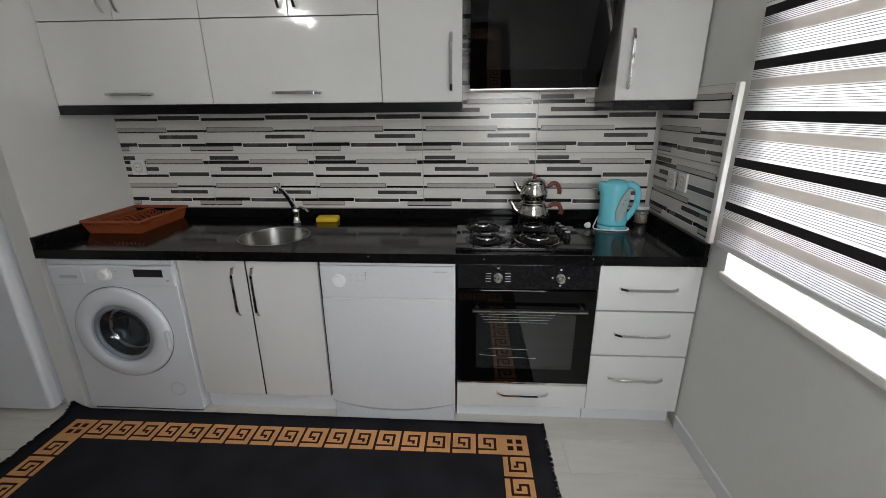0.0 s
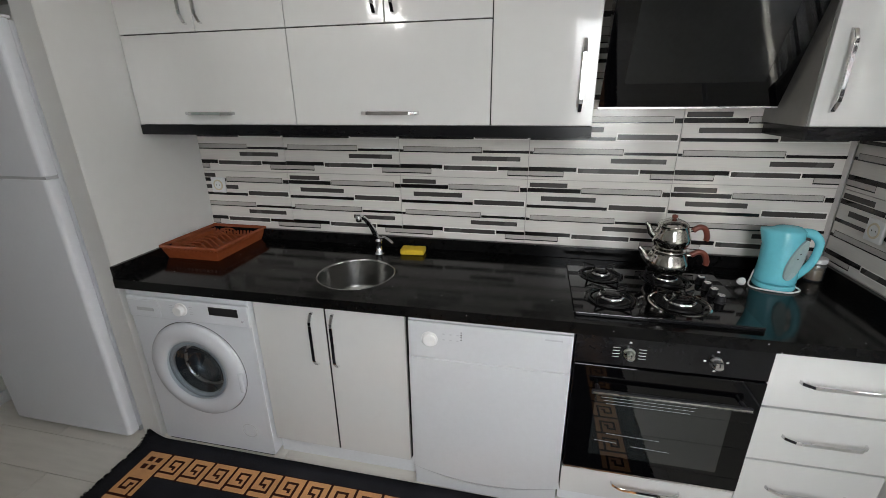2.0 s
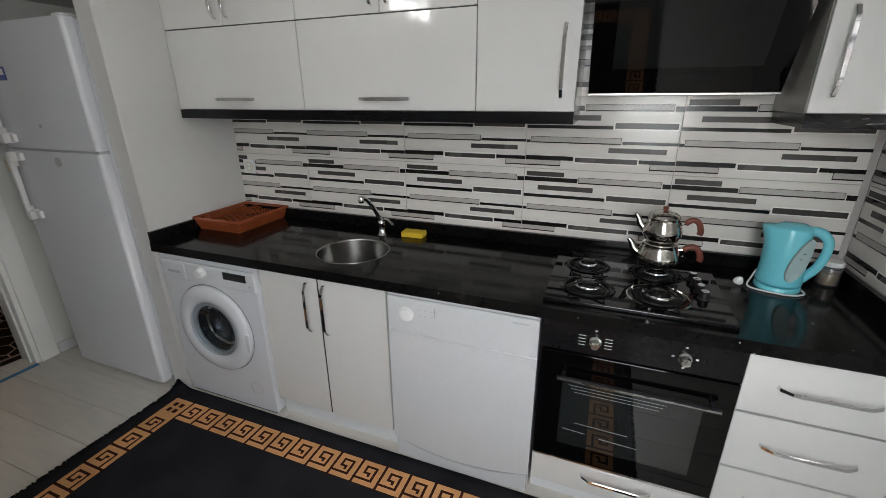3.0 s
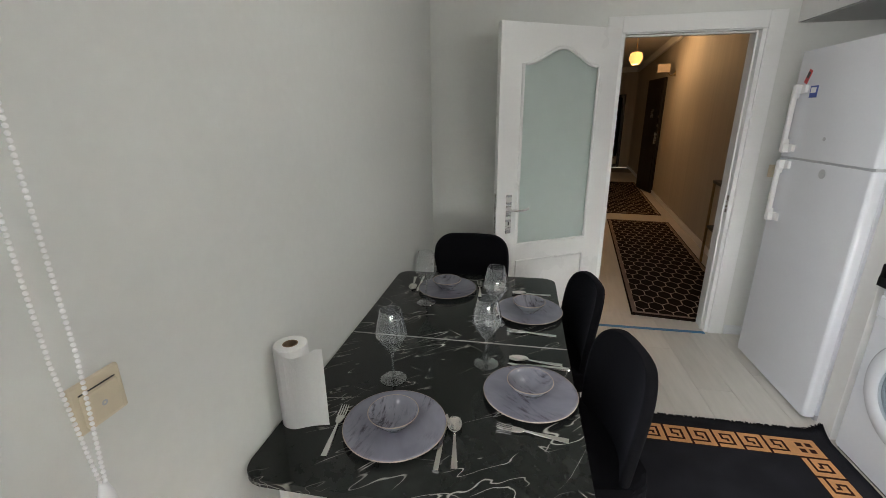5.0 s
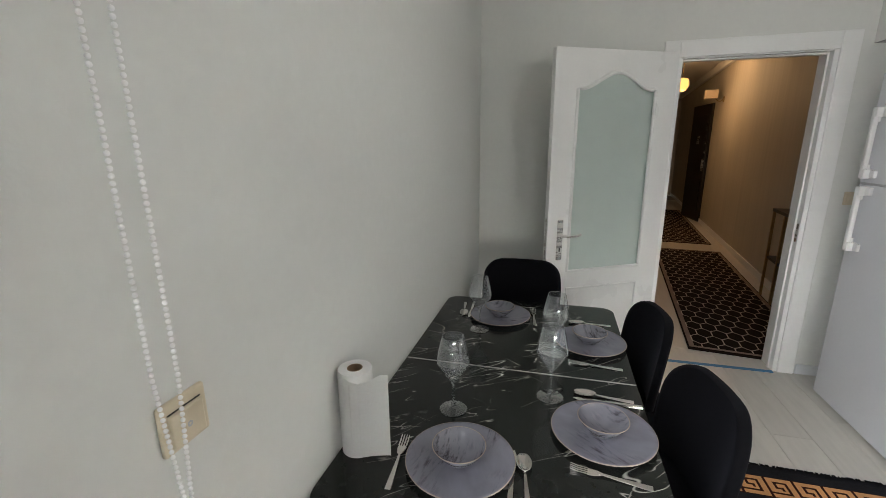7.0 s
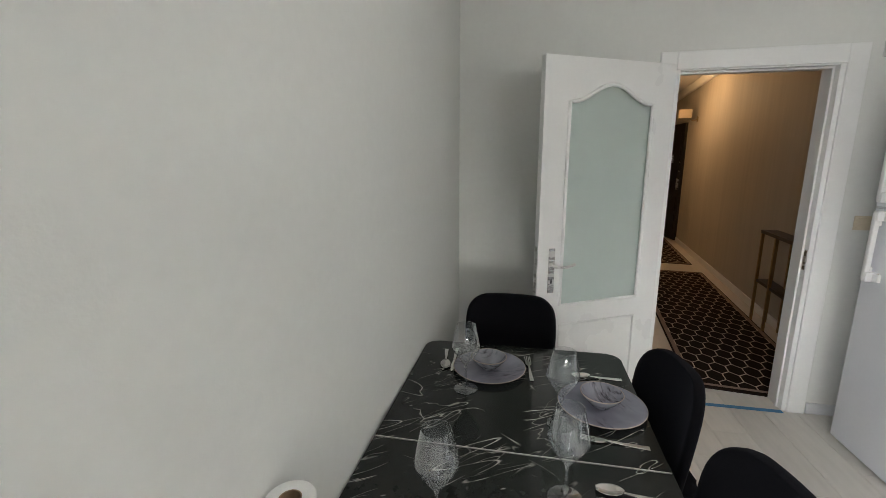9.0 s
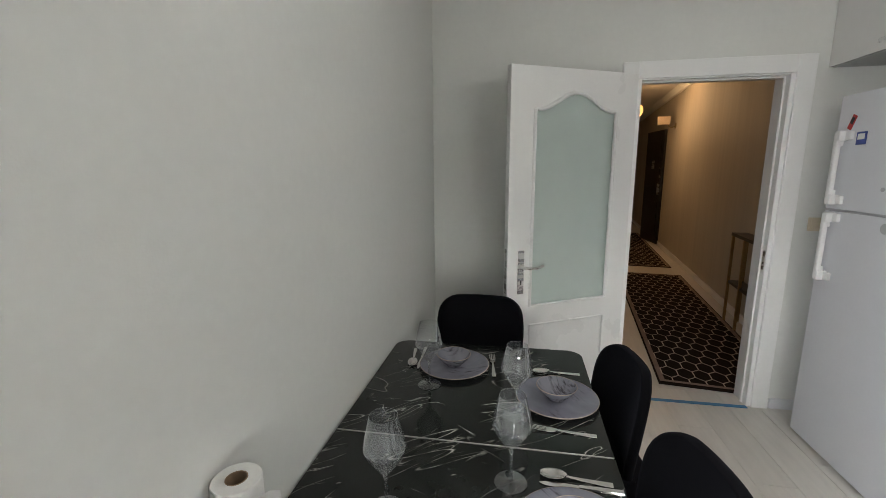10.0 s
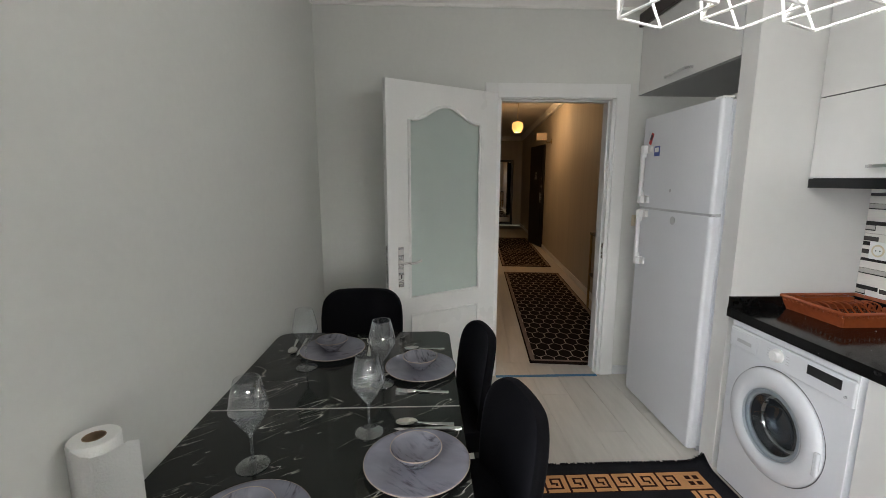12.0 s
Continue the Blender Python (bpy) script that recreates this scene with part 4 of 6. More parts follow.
# hob
HX, HY = 0.59, 2.265
hb = thing("gas_hob", (HX, HY, ZT), "black four-burner gas hob with pan supports", "hob")
part("glass", prism(round_rect(-0.293, 0.293, -0.235, 0.235, 0.012), 0.001, 0.009, bevel=0.002), M_HOB, hb)
part("front_lip", boxes((-0.293, 0.293, -0.243, -0.232, 0.001, 0.015), bevel=0.003), M_OVENPANEL, hb)
for bx, by, r in ((-0.165, 0.115, 0.034), (-0.155, -0.105, 0.042), (0.085, 0.115, 0.042), (0.080, -0.095, 0.050)):
    b_ = part("burner", lathe([(0, 0.009), (r + 0.022, 0.009), (r + 0.020, 0.013), (r + 0.006, 0.015), (r + 0.004, 0.026), (r, 0.028), (r, 0.022), (0, 0.022)], 32, (bx, by, 0)), M_IRON, hb, "black burner ring", smooth=False)
    part("burner_cap", lathe([(0, 0.028), (r - 0.004, 0.028), (r - 0.003, 0.033), (r - 0.010, 0.036), (0, 0.037)], 32, (bx, by, 0)), M_HOB, b_, smooth=True)
    part("burner_crown", lathe([(r + 0.0045, 0.0155), (r + 0.0050, 0.0262), (r + 0.0010, 0.0285), (r - 0.003, 0.0285)], 32, (bx, by, 0)), M_CHROME, b_, "bright steel burner crown", smooth=True)
    part("drip_ring", lathe([(r + 0.045, 0.0095), (r + 0.050, 0.012), (r + 0.055, 0.0095)], 32, (bx, by, 0)), M_POT if r > 0.045 else M_HOB, b_)
    bm = bmesh.new()
    for k in range(4):
        a = k * math.pi / 2 + math.pi / 4
        c, s = math.cos(a), math.sin(a)
        tube([(bx + c * 0.080, by + s * 0.080, 0.010), (bx + c * 0.088, by + s * 0.088, 0.036), (bx + c * 0.035, by + s * 0.035, 0.041)], 0.0042, 6, bm)
    tube([(bx + 0.078 * math.cos(2 * math.pi * k / 20), by + 0.078 * math.sin(2 * math.pi * k / 20), 0.012) for k in range(21)], 0.0038, 6, bm)
    part("pan_support", bm, M_IRON, hb, "black wire pan support")
for i in range(4):
    part("knob", lathe([(0, 0.009), (0.020, 0.009), (0.020, 0.012), (0.0165, 0.016), (0.0155, 0.034), (0.013, 0.037), (0, 0.037)], 20, (0.212 + 0.004 * i, 0.105 - 0.055 * i, 0)), [M_BLACKPL], hb, "black knob with a steel cap")
    part("knob_cap", lathe([(0.0135, 0.0375), (0.0125, 0.039), (0, 0.0395)], 18, (0.212 + 0.004 * i, 0.105 - 0.055 * i, 0)), M_CHROME, hb)

# double teapot on the rear burner
tp = thing("double_teapot", (HX + 0.085, HY + 0.130, ZT + 0.0415), "polished steel double teapot with reddish wooden handles", "teapot")


def kettle_pot(z, s, nm):
    p_ = part(nm, lathe([(0, z), (0.052 * s, z), (0.060 * s, z + 0.006), (0.072 * s, z + 0.030), (0.073 * s, z + 0.048), (0.062 * s, z + 0.074), (0.056 * s, z + 0.092), (0.059 * s, z + 0.096), (0.055 * s, z + 0.098), (0, z + 0.099)], 40), M_POT, tp, smooth=True)
    part("spout", tube(arc([(-0.062 * s, 0, z + 0.045), (-0.082 * s, 0, z + 0.062), (-0.092 * s, 0, z + 0.085), (-0.104 * s, 0, z + 0.100)], 5), [0.016 * s - 0.0006 * k * s for k in range(16)], 10), M_POT, p_, smooth=True)
    part("handle_bracket", tube([(0.058 * s, 0, z + 0.070), (0.080 * s, 0, z + 0.076)], 0.006, 8), M_POT, p_)
    part("grip", tube(arc([(0.076 * s, 0, z + 0.074), (0.098 * s, 0, z + 0.090), (0.120 * s, 0, z + 0.082), (0.132 * s, 0, z + 0.052), (0.130 * s, 0, z + 0.036)], 5), 0.0085, 10, flat=1.3), M_WOODH, p_, "curved reddish wooden grip", smooth=True)
    return p_


kettle_pot(0.0, 1.08, "lower_pot")
up_ = kettle_pot(0.102, 0.96, "upper_pot")
part("lid", lathe([(0.055, 0.200), (0.050, 0.208), (0.03, 0.217), (0.008, 0.220), (0, 0.220)], 32), M_POT, up_, smooth=True)
part("lid_knob", lathe([(0, 0.219), (0.006, 0.220), (0.011, 0.228), (0.010, 0.236), (0, 0.239)], 16), M_WOODH, up_, smooth=True)

# electric kettle
ek = thing("electric_kettle", (1.085, 2.43, ZT), "turquoise plastic electric kettle with its white cable", "kettle", rz=-8)
secs = []
bm = bmesh.new()
for z, rx, ry, ox in ((0.022, 0.083, 0.070, 0.0), (0.03, 0.085, 0.072, 0), (0.10, 0.080, 0.067, 0.0), (0.17, 0.075, 0.061, 0.0), (0.222, 0.072, 0.057, 0.0), (0.230, 0.070, 0.055, 0.002), (0.233, 0.064, 0.050, 0.002), (0.236, 0.060, 0.046, 0.004), (0.243, 0.045, 0.034, 0.006), (0.245, 0.02, 0.02, 0.006)):
    ring = []
    for i in range(32):
        a = 2 * math.pi * i / 32
        x = ox + rx * math.cos(a)
        if math.cos(a) < -0.6 and 0.15 < z < 0.2305:
            x -= (z - 0.15) * 0.42
        ring.append(bm.verts.new((x, ry * math.sin(a), z)))
    secs.append(ring)
for a, b in zip(secs, secs[1:]):
    for i in range(32):
        bm.faces.new([a[i], a[(i + 1) % 32], b[(i + 1) % 32], b[i]])
bm.faces.new(secs[0][::-1]), bm.faces.new(secs[-1])
part("jug", bm, M_TURQ, ek, smooth=True)
part("handle", tube(arc([(0.040, -0.004, 0.222), (0.090, -0.006, 0.222), (0.124, -0.008, 0.195), (0.128, -0.008, 0.150), (0.112, -0.006, 0.095), (0.074, -0.004, 0.045)], 6), 0.014, 12, flat=1.25), M_TURQ, ek, smooth=True)
ek.matrix_basis = ek.matrix_basis @ Matrix.Diagonal((0.84, 0.84, 1.0, 1.0))
part("power_base", lathe([(0, 0), (0.083, 0), (0.085, 0.006), (0.082, 0.018), (0, 0.020)], 32), M_TURQ, ek)
part("water_window", prism([(0.031 * math.cos(a) * (1 - 0.25 * math.sin(a)), 0.084 * math.sin(a)) for a in [2 * math.pi * k / 24 for k in range(24)]], 0.0, 0.010), M_LEVEL, ek, "pale grey-green level window").matrix_basis = pose(0.040, -0.054, 0.125, 88, 0, 22) @ pose(0, 0, 0, 0, 0, -20)
for i in range(4):
    part("level_mark", boxes((-0.003, 0.003, 0, 0.002, -0.002, 0.002)), M_BLACKPL, ek).matrix_basis = pose(0.040 + 0.007 * (i - 1.5), -0.065 + 0.0026 * (i - 1.5), 0.122 + 0.020 * (i - 1.5), 0, 0, 22)
part("cable", tube(arc([(0.07, 0.02, 0.006), (0.09, -0.05, 0.005), (0.03, -0.095, 0.005), (-0.06, -0.09, 0.005), (-0.11, -0.055, 0.005), (-0.095, -0.01, 0.03), (-0.08, 0.02, 0.05)], 6), 0.0035, 8), M_PLAST, ek, "white cable", smooth=True)
part("plug", lathe([(0, 0), (0.014, 0), (0.016, 0.008), (0.013, 0.022), (0.005, 0.032), (0, 0.032)], 16, (0, 0, 0)), M_PLAST, ek, "white mains plug").matrix_basis = pose(-0.135, -0.06, 0.02, 0, 90, 200)

jr = thing("glass_jar", (1.262, 2.515, ZT), "small glass jar with a white lid behind the kettle", "jar")
part("jar", lathe([(0, 0.0), (0.033, 0.0), (0.036, 0.006), (0.036, 0.07), (0.031, 0.08), (0.028, 0.08), (0.033, 0.068), (0.033, 0.008), (0, 0.006)], 28), M_CLEAR, jr, smooth=True)
part("contents", lathe([(0, 0.008), (0.031, 0.008), (0.031, 0.05), (0, 0.052)], 24), M_CARD, jr)
part("lid", lathe([(0, 0.098), (0.034, 0.097), (0.036, 0.094), (0.036, 0.08), (0, 0.08)], 28), M_PLAST, jr)

# ---- wall units ----
UY = 2.29
UZ0, UZ1, UZ2 = 1.479, 1.836, 2.49
for x0, x1, split in ((-1.603, -0.835, -1.233), (-0.835, -0.043, -0.436)):
    u = thing("wall_unit", ((x0 + x1) / 2, UY, UZ0), "gloss cream wall unit with a lift-up flap and two upper doors", "cabinet", "wall units")
    c = (x0 + x1) / 2
    carcass(u, x0 - c + 0.001, x1 - c - 0.001, 0.0185, 0.31, 0.0, UZ2 - UZ0)
    d = front("flap_door", u, x0 - c, x1 - c, 0.0, UZ1 - UZ0)
    hx = -1.232 if x0 < -1 else -0.433
    handle(d, (hx - c - 0.115, 0, 0.047), (hx - c + 0.115, 0, 0.047))
    for a, b, h in ((x0, split, split - 0.035), (split, x1, split + 0.035)):
        d = front("door", u, a - c, b - c, UZ1 - UZ0, UZ2 - UZ0)
        handle(d, (h - c, 0, UZ1 - UZ0 + 0.03), (h - c, 0, UZ1 - UZ0 + 0.26))
u = thing("wall_unit", (0.138, UY, UZ0), "tall gloss cream wall unit beside the cooker hood", "cabinet", "wall units")
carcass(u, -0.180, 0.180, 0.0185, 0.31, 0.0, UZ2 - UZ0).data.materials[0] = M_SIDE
d = front("door", u, -0.181, 0.181, 0, UZ2 - UZ0)
handle(d, (0.131, 0, 0.047), (0.131, 0, 0.285))
u = thing("wall_unit", (1.158, UY, UZ0), "tall gloss cream wall unit in the window corner", "cabinet", "wall units")
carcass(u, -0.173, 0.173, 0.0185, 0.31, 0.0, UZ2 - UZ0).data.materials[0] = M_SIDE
d = front("door", u, -0.174, 0.180, 0, UZ2 - UZ0)
handle(d, (-0.125, 0, 0.047), (-0.125, 0, 0.285))
for x0, x1 in ((-1.603, 0.319), (0.984, 1.325)):
    t_ = thing("light_pelmet", ((x0 + x1) / 2, UY, UZ0 - 0.042), "dark board pelmet under the wall units", "pelmet", kind="structure")
    w = (x1 - x0) / 2
    part("board", boxes((-w, w, -0.002, 0.016, 0, 0.0415), (w - 0.016, w, 0.016, 0.29, 0, 0.0415), (-w, -w + 0.016, 0.016, 0.29, 0, 0.0415), bevel=0.0015), M_TRIM, t_)
t_ = thing("top_cornice", (-0.6, UY, UZ2), "dark brown cornice board above the wall units", "cornice", kind="structure")
part("board", boxes((-1.003, 0.919, -0.03, 0.0, 0.001, 0.085), (1.584, 1.94, -0.03, 0.0, 0.001, 0.085), bevel=0.006), M_CORN, t_)

# cooker hood
hd = thing("cooker_hood", (0.652, 2.60, 1.54), "black slanted glass cooker hood between the wall units", "cooker hood")
bm = bmesh.new()
y0h, y1h, zt = -0.163, -0.415, 0.50
vs = []
for x in (-0.300, 0.300):
    vs.append([bm.verts.new((x, yy, zz)) for yy, zz in ((y0h, 0.0), (y1h, zt), (y1h + 0.012, zt + 0.003), (y0h + 0.012, 0.003))])
for k in range(4):
    bm.faces.new([vs[0][k], vs[0][(k + 1) % 4], vs[1][(k + 1) % 4], vs[1][k]])
bm.faces.new(vs[0]), bm.faces.new(vs[1][::-1])
part("glass_front", bm, M_BLKGLASS, hd, "black glass slanted front")
bm = bmesh.new()
nrm_ = Vector((0, -zt, y1h - y0h)).normalized() * 0.0012
for lo_, hi_ in ((0.16, 0.96),):
    q_ = [Vector((x, y0h + (y1h - y0h) * k_, zt * k_)) + nrm_ for x, k_ in ((-0.225, lo_), (0.225, lo_), (0.225, hi_), (-0.225, hi_))]
    q_ = [bm.verts.new(p) for p in q_] + [bm.verts.new(p - nrm_ * 0.9) for p in q_]
    for f in ((0, 1, 2, 3), (7, 6, 5, 4), (0, 4, 5, 1), (1, 5, 6, 2), (2, 6, 7, 3), (3, 7, 4, 0)):
        bm.faces.new([q_[k_] for k_ in f])
part("inner_pane", bm, M_HOODIN, hd, "slightly lighter inner glass panel")
part("chrome_edge", boxes((-0.300, 0.300, y0h - 0.002, y0h + 0.010, -0.006, -0.0005)), M_STEEL, hd)
bm = bmesh.new()
vs = []
for x in (-0.270, 0.270):
    vs.append([bm.verts.new((x, yy, zz)) for yy, zz in ((y0h + 0.02, 0.008), (y1h + 0.02, zt - 0.004), (-0.0, zt - 0.004), (-0.0, 0.008))])
for k in range(4):
    bm.faces.new([vs[0][k], vs[0][(k + 1) % 4], vs[1][(k + 1) % 4], vs[1][k]])
bm.faces.new(vs[0]), bm.faces.new(vs[1][::-1])
part("body", bm, M_STEEL, hd, "steel body")
part("flue", boxes((-0.12, 0.12, -0.24, -0.01, zt - 0.003, 1.155)), M_STEEL, hd)

# tall side panel, fridge and the unit over it
t_ = thing("tall_side_panel", (-1.6575, 2.30, 0), "tall gloss cream panel beside the fridge", "panel")
part("board", boxes((-0.0515, 0.0515, -0.315, 0.314, 0.0, 2.60), bevel=0.002), M_GLOSS, t_)
part("front_edging", boxes((-0.0505, 0.0505, -0.3172, -0.3152, 0.002, 2.598)), M_GLOSS, t_, "cream edge band on the panel front")
FX0, FX1, FYF = -2.465, -1.738, 1.935
fr = thing("fridge", ((FX0 + FX1) / 2, FYF, 0), "white two-door fridge freezer with stickers and magnets", "fridge")
w = (FX1 - FX0) / 2
part("body", boxes((-w + 0.004, w - 0.004, 0.055, 0.65, 0.03, 1.858), bevel=0.006), M_FRIDGE, fr)
for nm, z0, z1 in (("lower_door", 0.022, 1.291), ("upper_door", 1.303, 1.862)):
    d = part(nm, prism([(x, y) for x, y in round_rect(-w, w, 0, 0.05, 0.018, 5, (0, 0, 1, 1))], z0, z1, bevel=0.004), M_FRIDGE, fr, smooth=False)
    h0, h1 = (0.928, 1.284) if nm == "lower_door" else (1.325, 1.69)
    x = -w + 0.088
    bm = boxes((x - 0.022, x + 0.004, -0.046, -0.022, h0 + 0.004, h1 - 0.004), bevel=0.006)
    for za, zb in ((h0, h0 + 0.05), (h1 - 0.05, h1)):
        box(bm, x - 0.022, x + 0.012, -0.044, 0.003, za, zb, 0.005)
        box(bm, x + 0.004, x + 0.044, -0.016, 0.003, za + 0.004, zb - 0.004, 0.005)
    for za, zb in ((h0 + 0.044, h0 + 0.075), (h1 - 0.075, h1 - 0.044)):
        box(bm, x - 0.020, x + 0.002, -0.043, -0.012, za, zb, 0.004)
    part("handle", bm, M_PLAST, d, "white moulded grip handle")
part("door_gap", boxes((-w + 0.006, w - 0.006, 0.008, 0.055, 1.289, 1.305)), M_GREYPL, fr)
part("top_hinge", boxes((w - 0.07, w - 0.01, 0.01, 0.07, 1.863, 1.874), bevel=0.003), M_PLAST, fr)
part("foot_grille", boxes((-w + 0.01, w - 0.01, 0.06, 0.08, 0.0, 0.034)), M_GREYPL, fr)
for nm, x, z, m_, r in (("badge", 0.042, 1.242, M_GREYPL, 0.024), ("badge", -0.008, 1.412, M_GREYPL, 0.010)):
    part(nm, lathe([(0, 0), (r, 0), (r, 0.002), (0, 0.003)], 20, (x, -0.0005, z), "y"), m_, fr, "round grey maker's badge")


def magnet(x, z, wd, ht, m_, rot, label):
    mg = thing("fridge_magnet", ((FX0 + FX1) / 2 + x, FYF - 0.0005, z), label, "magnet", "fridge magnets")
    b_ = part("plaque", boxes((-wd, wd, -0.004, 0, -ht, ht), bevel=0.0015), m_, mg)
    part("picture", boxes((-wd * 0.7, wd * 0.7, -0.005, -0.0042, -ht * 0.2, ht * 0.7)), M_PLAST if m_ is M_BLUE else M_DRUM, mg)
    mg.matrix_basis = mg.matrix_basis @ pose(0, 0, 0, 0, rot, 0)


magnet(-0.180, 1.648, 0.030, 0.030, M_BLUE, 0, "small blue and white picture magnet on the fridge")
magnet(-0.255, 1.728, 0.014, 0.036, M_RED, 25, "small red figure-shaped magnet on the fridge")

u = thing("fridge_top_unit", (-2.206, 1.99, 2.048), "gloss cream unit above the fridge", "cabinet", "wall units")
carcass(u, -0.482, 0.482, 0.019, 0.60, 0.0, 0.442).data.materials[0] = M_CARCL
d = front("door", u, -0.482, 0.482, 0, 0.442)
handle(d, (-0.145, 0, 0.042), (0.12, 0, 0.042))
part("cornice_board", boxes((-0.484, 0.484, -0.03, 0.0, 0.4425, 0.527), bevel=0.006), M_CORN, u, "dark brown cornice")

# sockets and switches


def socket(at, rz, name="wall_socket", label="white double-pole wall socket on the tiles"):
    s = thing(name, at, label, "socket", "sockets", rz=rz)
    part("plate", boxes((-0.041, 0.041, -0.012, 0.0, -0.041, 0.041), bevel=0.004), M_PLAST, s)
    part("well", lathe([(0.026, 0.0135), (0.024, 0.013), (0.021, 0.004), (0, 0.004)], 24, (0, 0, 0), "y"), M_PLAST, s)
    part("well_ring", lathe([(0.021, 0.013), (0.026, 0.0145), (0.029, 0.012)], 24, (0, 0, 0), "y"), M_CREAM, s)
    for x in (-0.009, 0.009):
        part("pin_hole", lathe([(0.003, 0.0125), (0, 0.0127)], 10, (x, 0, 0), "y"), M_BLACKPL, s)


socket((-1.522, 2.604, 1.150), 0)
socket((1.332, 2.375, 1.120), -90)
socket((1.332, 2.270, 1.124), -90)
sw = thing("light_switch", (-0.052, YS, 1.108), "cream plastic rocker light switch on the wall", "switch", rz=180)
part("plate", boxes((-0.042, 0.042, -0.010, 0, -0.042, 0.042), bevel=0.004), M_CREAM, sw)
rk_ = part("rocker", boxes((-0.030, 0.030, -0.017, -0.009, -0.034, 0.022), bevel=0.003), M_CREAM, sw)
part("gap_line", boxes((-0.030, 0.030, -0.0112, -0.0098, 0.0235, 0.0255)), M_BLACKPL, sw)
part("mark", lathe([(0.002, 0.0172), (0.0035, 0.0174), (0.005, 0.0172)], 14, (0, 0, -0.006), "y"), M_GREYPL, rk_)
sw = thing("light_switch", (XW, 2.045, 1.185), "cream plastic light switch by the door frame", "switch", rz=90)
part("plate", boxes((-0.04, 0.04, -0.010, 0, -0.04, 0.04), bevel=0.004), M_CREAM, sw)
part("rocker", boxes((-0.028, 0.028, -0.015, -0.009, -0.028, 0.028), bevel=0.003), M_CREAM, sw)

# ---- dining table ----
TZ = 0.700
TX0, TX1, TY0, TY1, TSEAM = -1.768, -0.300, YS + 0.006, 0.630, -1.038
tb = thing("dining_table", ((TX0 + TX1) / 2, (TY0 + TY1) / 2, 0), "black marble-look dining table with white legs against the wall", "dining table")
cx, cy = (TX0 + TX1) / 2, (TY0 + TY1) / 2
for x0, x1, cn in ((TX0, TSEAM - 0.001, (0, 1, 1, 0)), (TSEAM + 0.001, TX1, (1, 0, 0, 1))):
    part("tabletop_leaf", prism([(x, y) for x, y in round_rect(x0 - cx, x1 - cx, TY0 - cy, TY1 - cy, 0.055, 8, cn)], TZ - 0.022, TZ, bevel=0.003), M_MARBLE, tb, "polished black marble-look leaf with white veins")
part("leaf_joint", boxes((TSEAM - 0.0035 - cx, TSEAM - 0.0012 - cx, TY0 - cy + 0.003, TY1 - cy - 0.003, TZ - 0.018, TZ + 0.0006)), M_TGRY, tb, "pale joint between the leaves")
part("apron", boxes((TX0 - cx + 0.10, TX1 - cx - 0.10, TY0 - cy + 0.09, TY0 - cy + 0.11, TZ - 0.10, TZ - 0.023), (TX0 - cx + 0.10, TX1 - cx - 0.10, TY1 - cy - 0.11, TY1 - cy - 0.09, TZ - 0.10, TZ - 0.023), (TX0 - cx + 0.08, TX0 - cx + 0.10, TY0 - cy + 0.09, TY1 - cy - 0.09, TZ - 0.10, TZ - 0.023), (TX1 - cx - 0.10, TX1 - cx - 0.08, TY0 - cy + 0.09, TY1 - cy - 0.09, TZ - 0.10, TZ - 0.023)), M_LEGBLK, tb, "black apron")
for sx in (-1, 1):
    for sy in (-1, 1):
        lx, ly = sx * ((TX1 - TX0) / 2 - 0.09), sy * ((TY1 - TY0) / 2 - 0.075)
        part("leg", tube([(lx, ly, TZ - 0.023), (lx + sx * 0.012, ly + sy * 0.008, 0.0)], [0.026, 0.018], 14), M_LEGWHT, tb, "white tapered leg")


# ---- chairs ----
def chair(at, rz, label, top=0.855, r=0.095):
    """Upholstered shell chair; the sitter faces +y."""
    c = thing("dining_chair", at, label, "chair", "chairs round the table", rz=rz)
    bm = bmesh.new()
    nu = 14
    g = []
    for v in (0.0, 0.2, 0.4, 0.6, 0.75, 0.85, 0.90, 0.94, 0.97, 0.99, 1.0):
        z = 0.38 + (top - 0.38) * v
        hw = 0.208 + 0.030 * math.sin(math.pi * min(1.0, v * 0.85))
        up_ = max(0.0, z - (top - r)) / r
        hw -= r * (1 - math.sqrt(max(0.0, 1 - up_ * up_)))
        row = []
        for i in range(nu + 1):
            u = 2 * i / nu - 1
            wrap = 0.050 * abs(u) ** 2.2 * (hw / 0.2) ** 2 * (1 - 0.3 * v)
            row.append(bm.verts.new((u * hw, -0.205 - 0.040 * v ** 1.2 + wrap, z)))
        g.append(row)
    for a, b in zip(g, g[1:]):
        for i in range(nu):
            bm.faces.new([a[i], a[i + 1], b[i + 1], b[i]])
    bm.normal_update()
    bmesh.ops.solidify(bm, geom=bm.faces[:], thickness=0.034)
    b_ = part("backrest", bm, M_VELVET, c, "black velvet shell back", smooth=True)
    md = b_.modifiers.new("round", "SUBSURF")
    md.levels = md.render_levels = 1
    bm = prism(round_rect(-0.218, 0.218, -0.235, 0.225, 0.07, 6), 0.375, 0.465, bevel=0.02)
    part("seat", bm, M_VELVET, c, smooth=False)
    part("seat_frame", boxes((-0.15, 0.15, -0.15, 0.15, 0.365, 0.3845)), M_LEGBLK, c)
    for sx in (-1, 1):
        for sy in (-1, 1):
            part("leg", tube([(sx * 0.14, sy * 0.14, 0.366), (sx * 0.205, sy * 0.20, 0.0)], [0.014, 0.009], 10), M_LEGBLK, c)
    return c


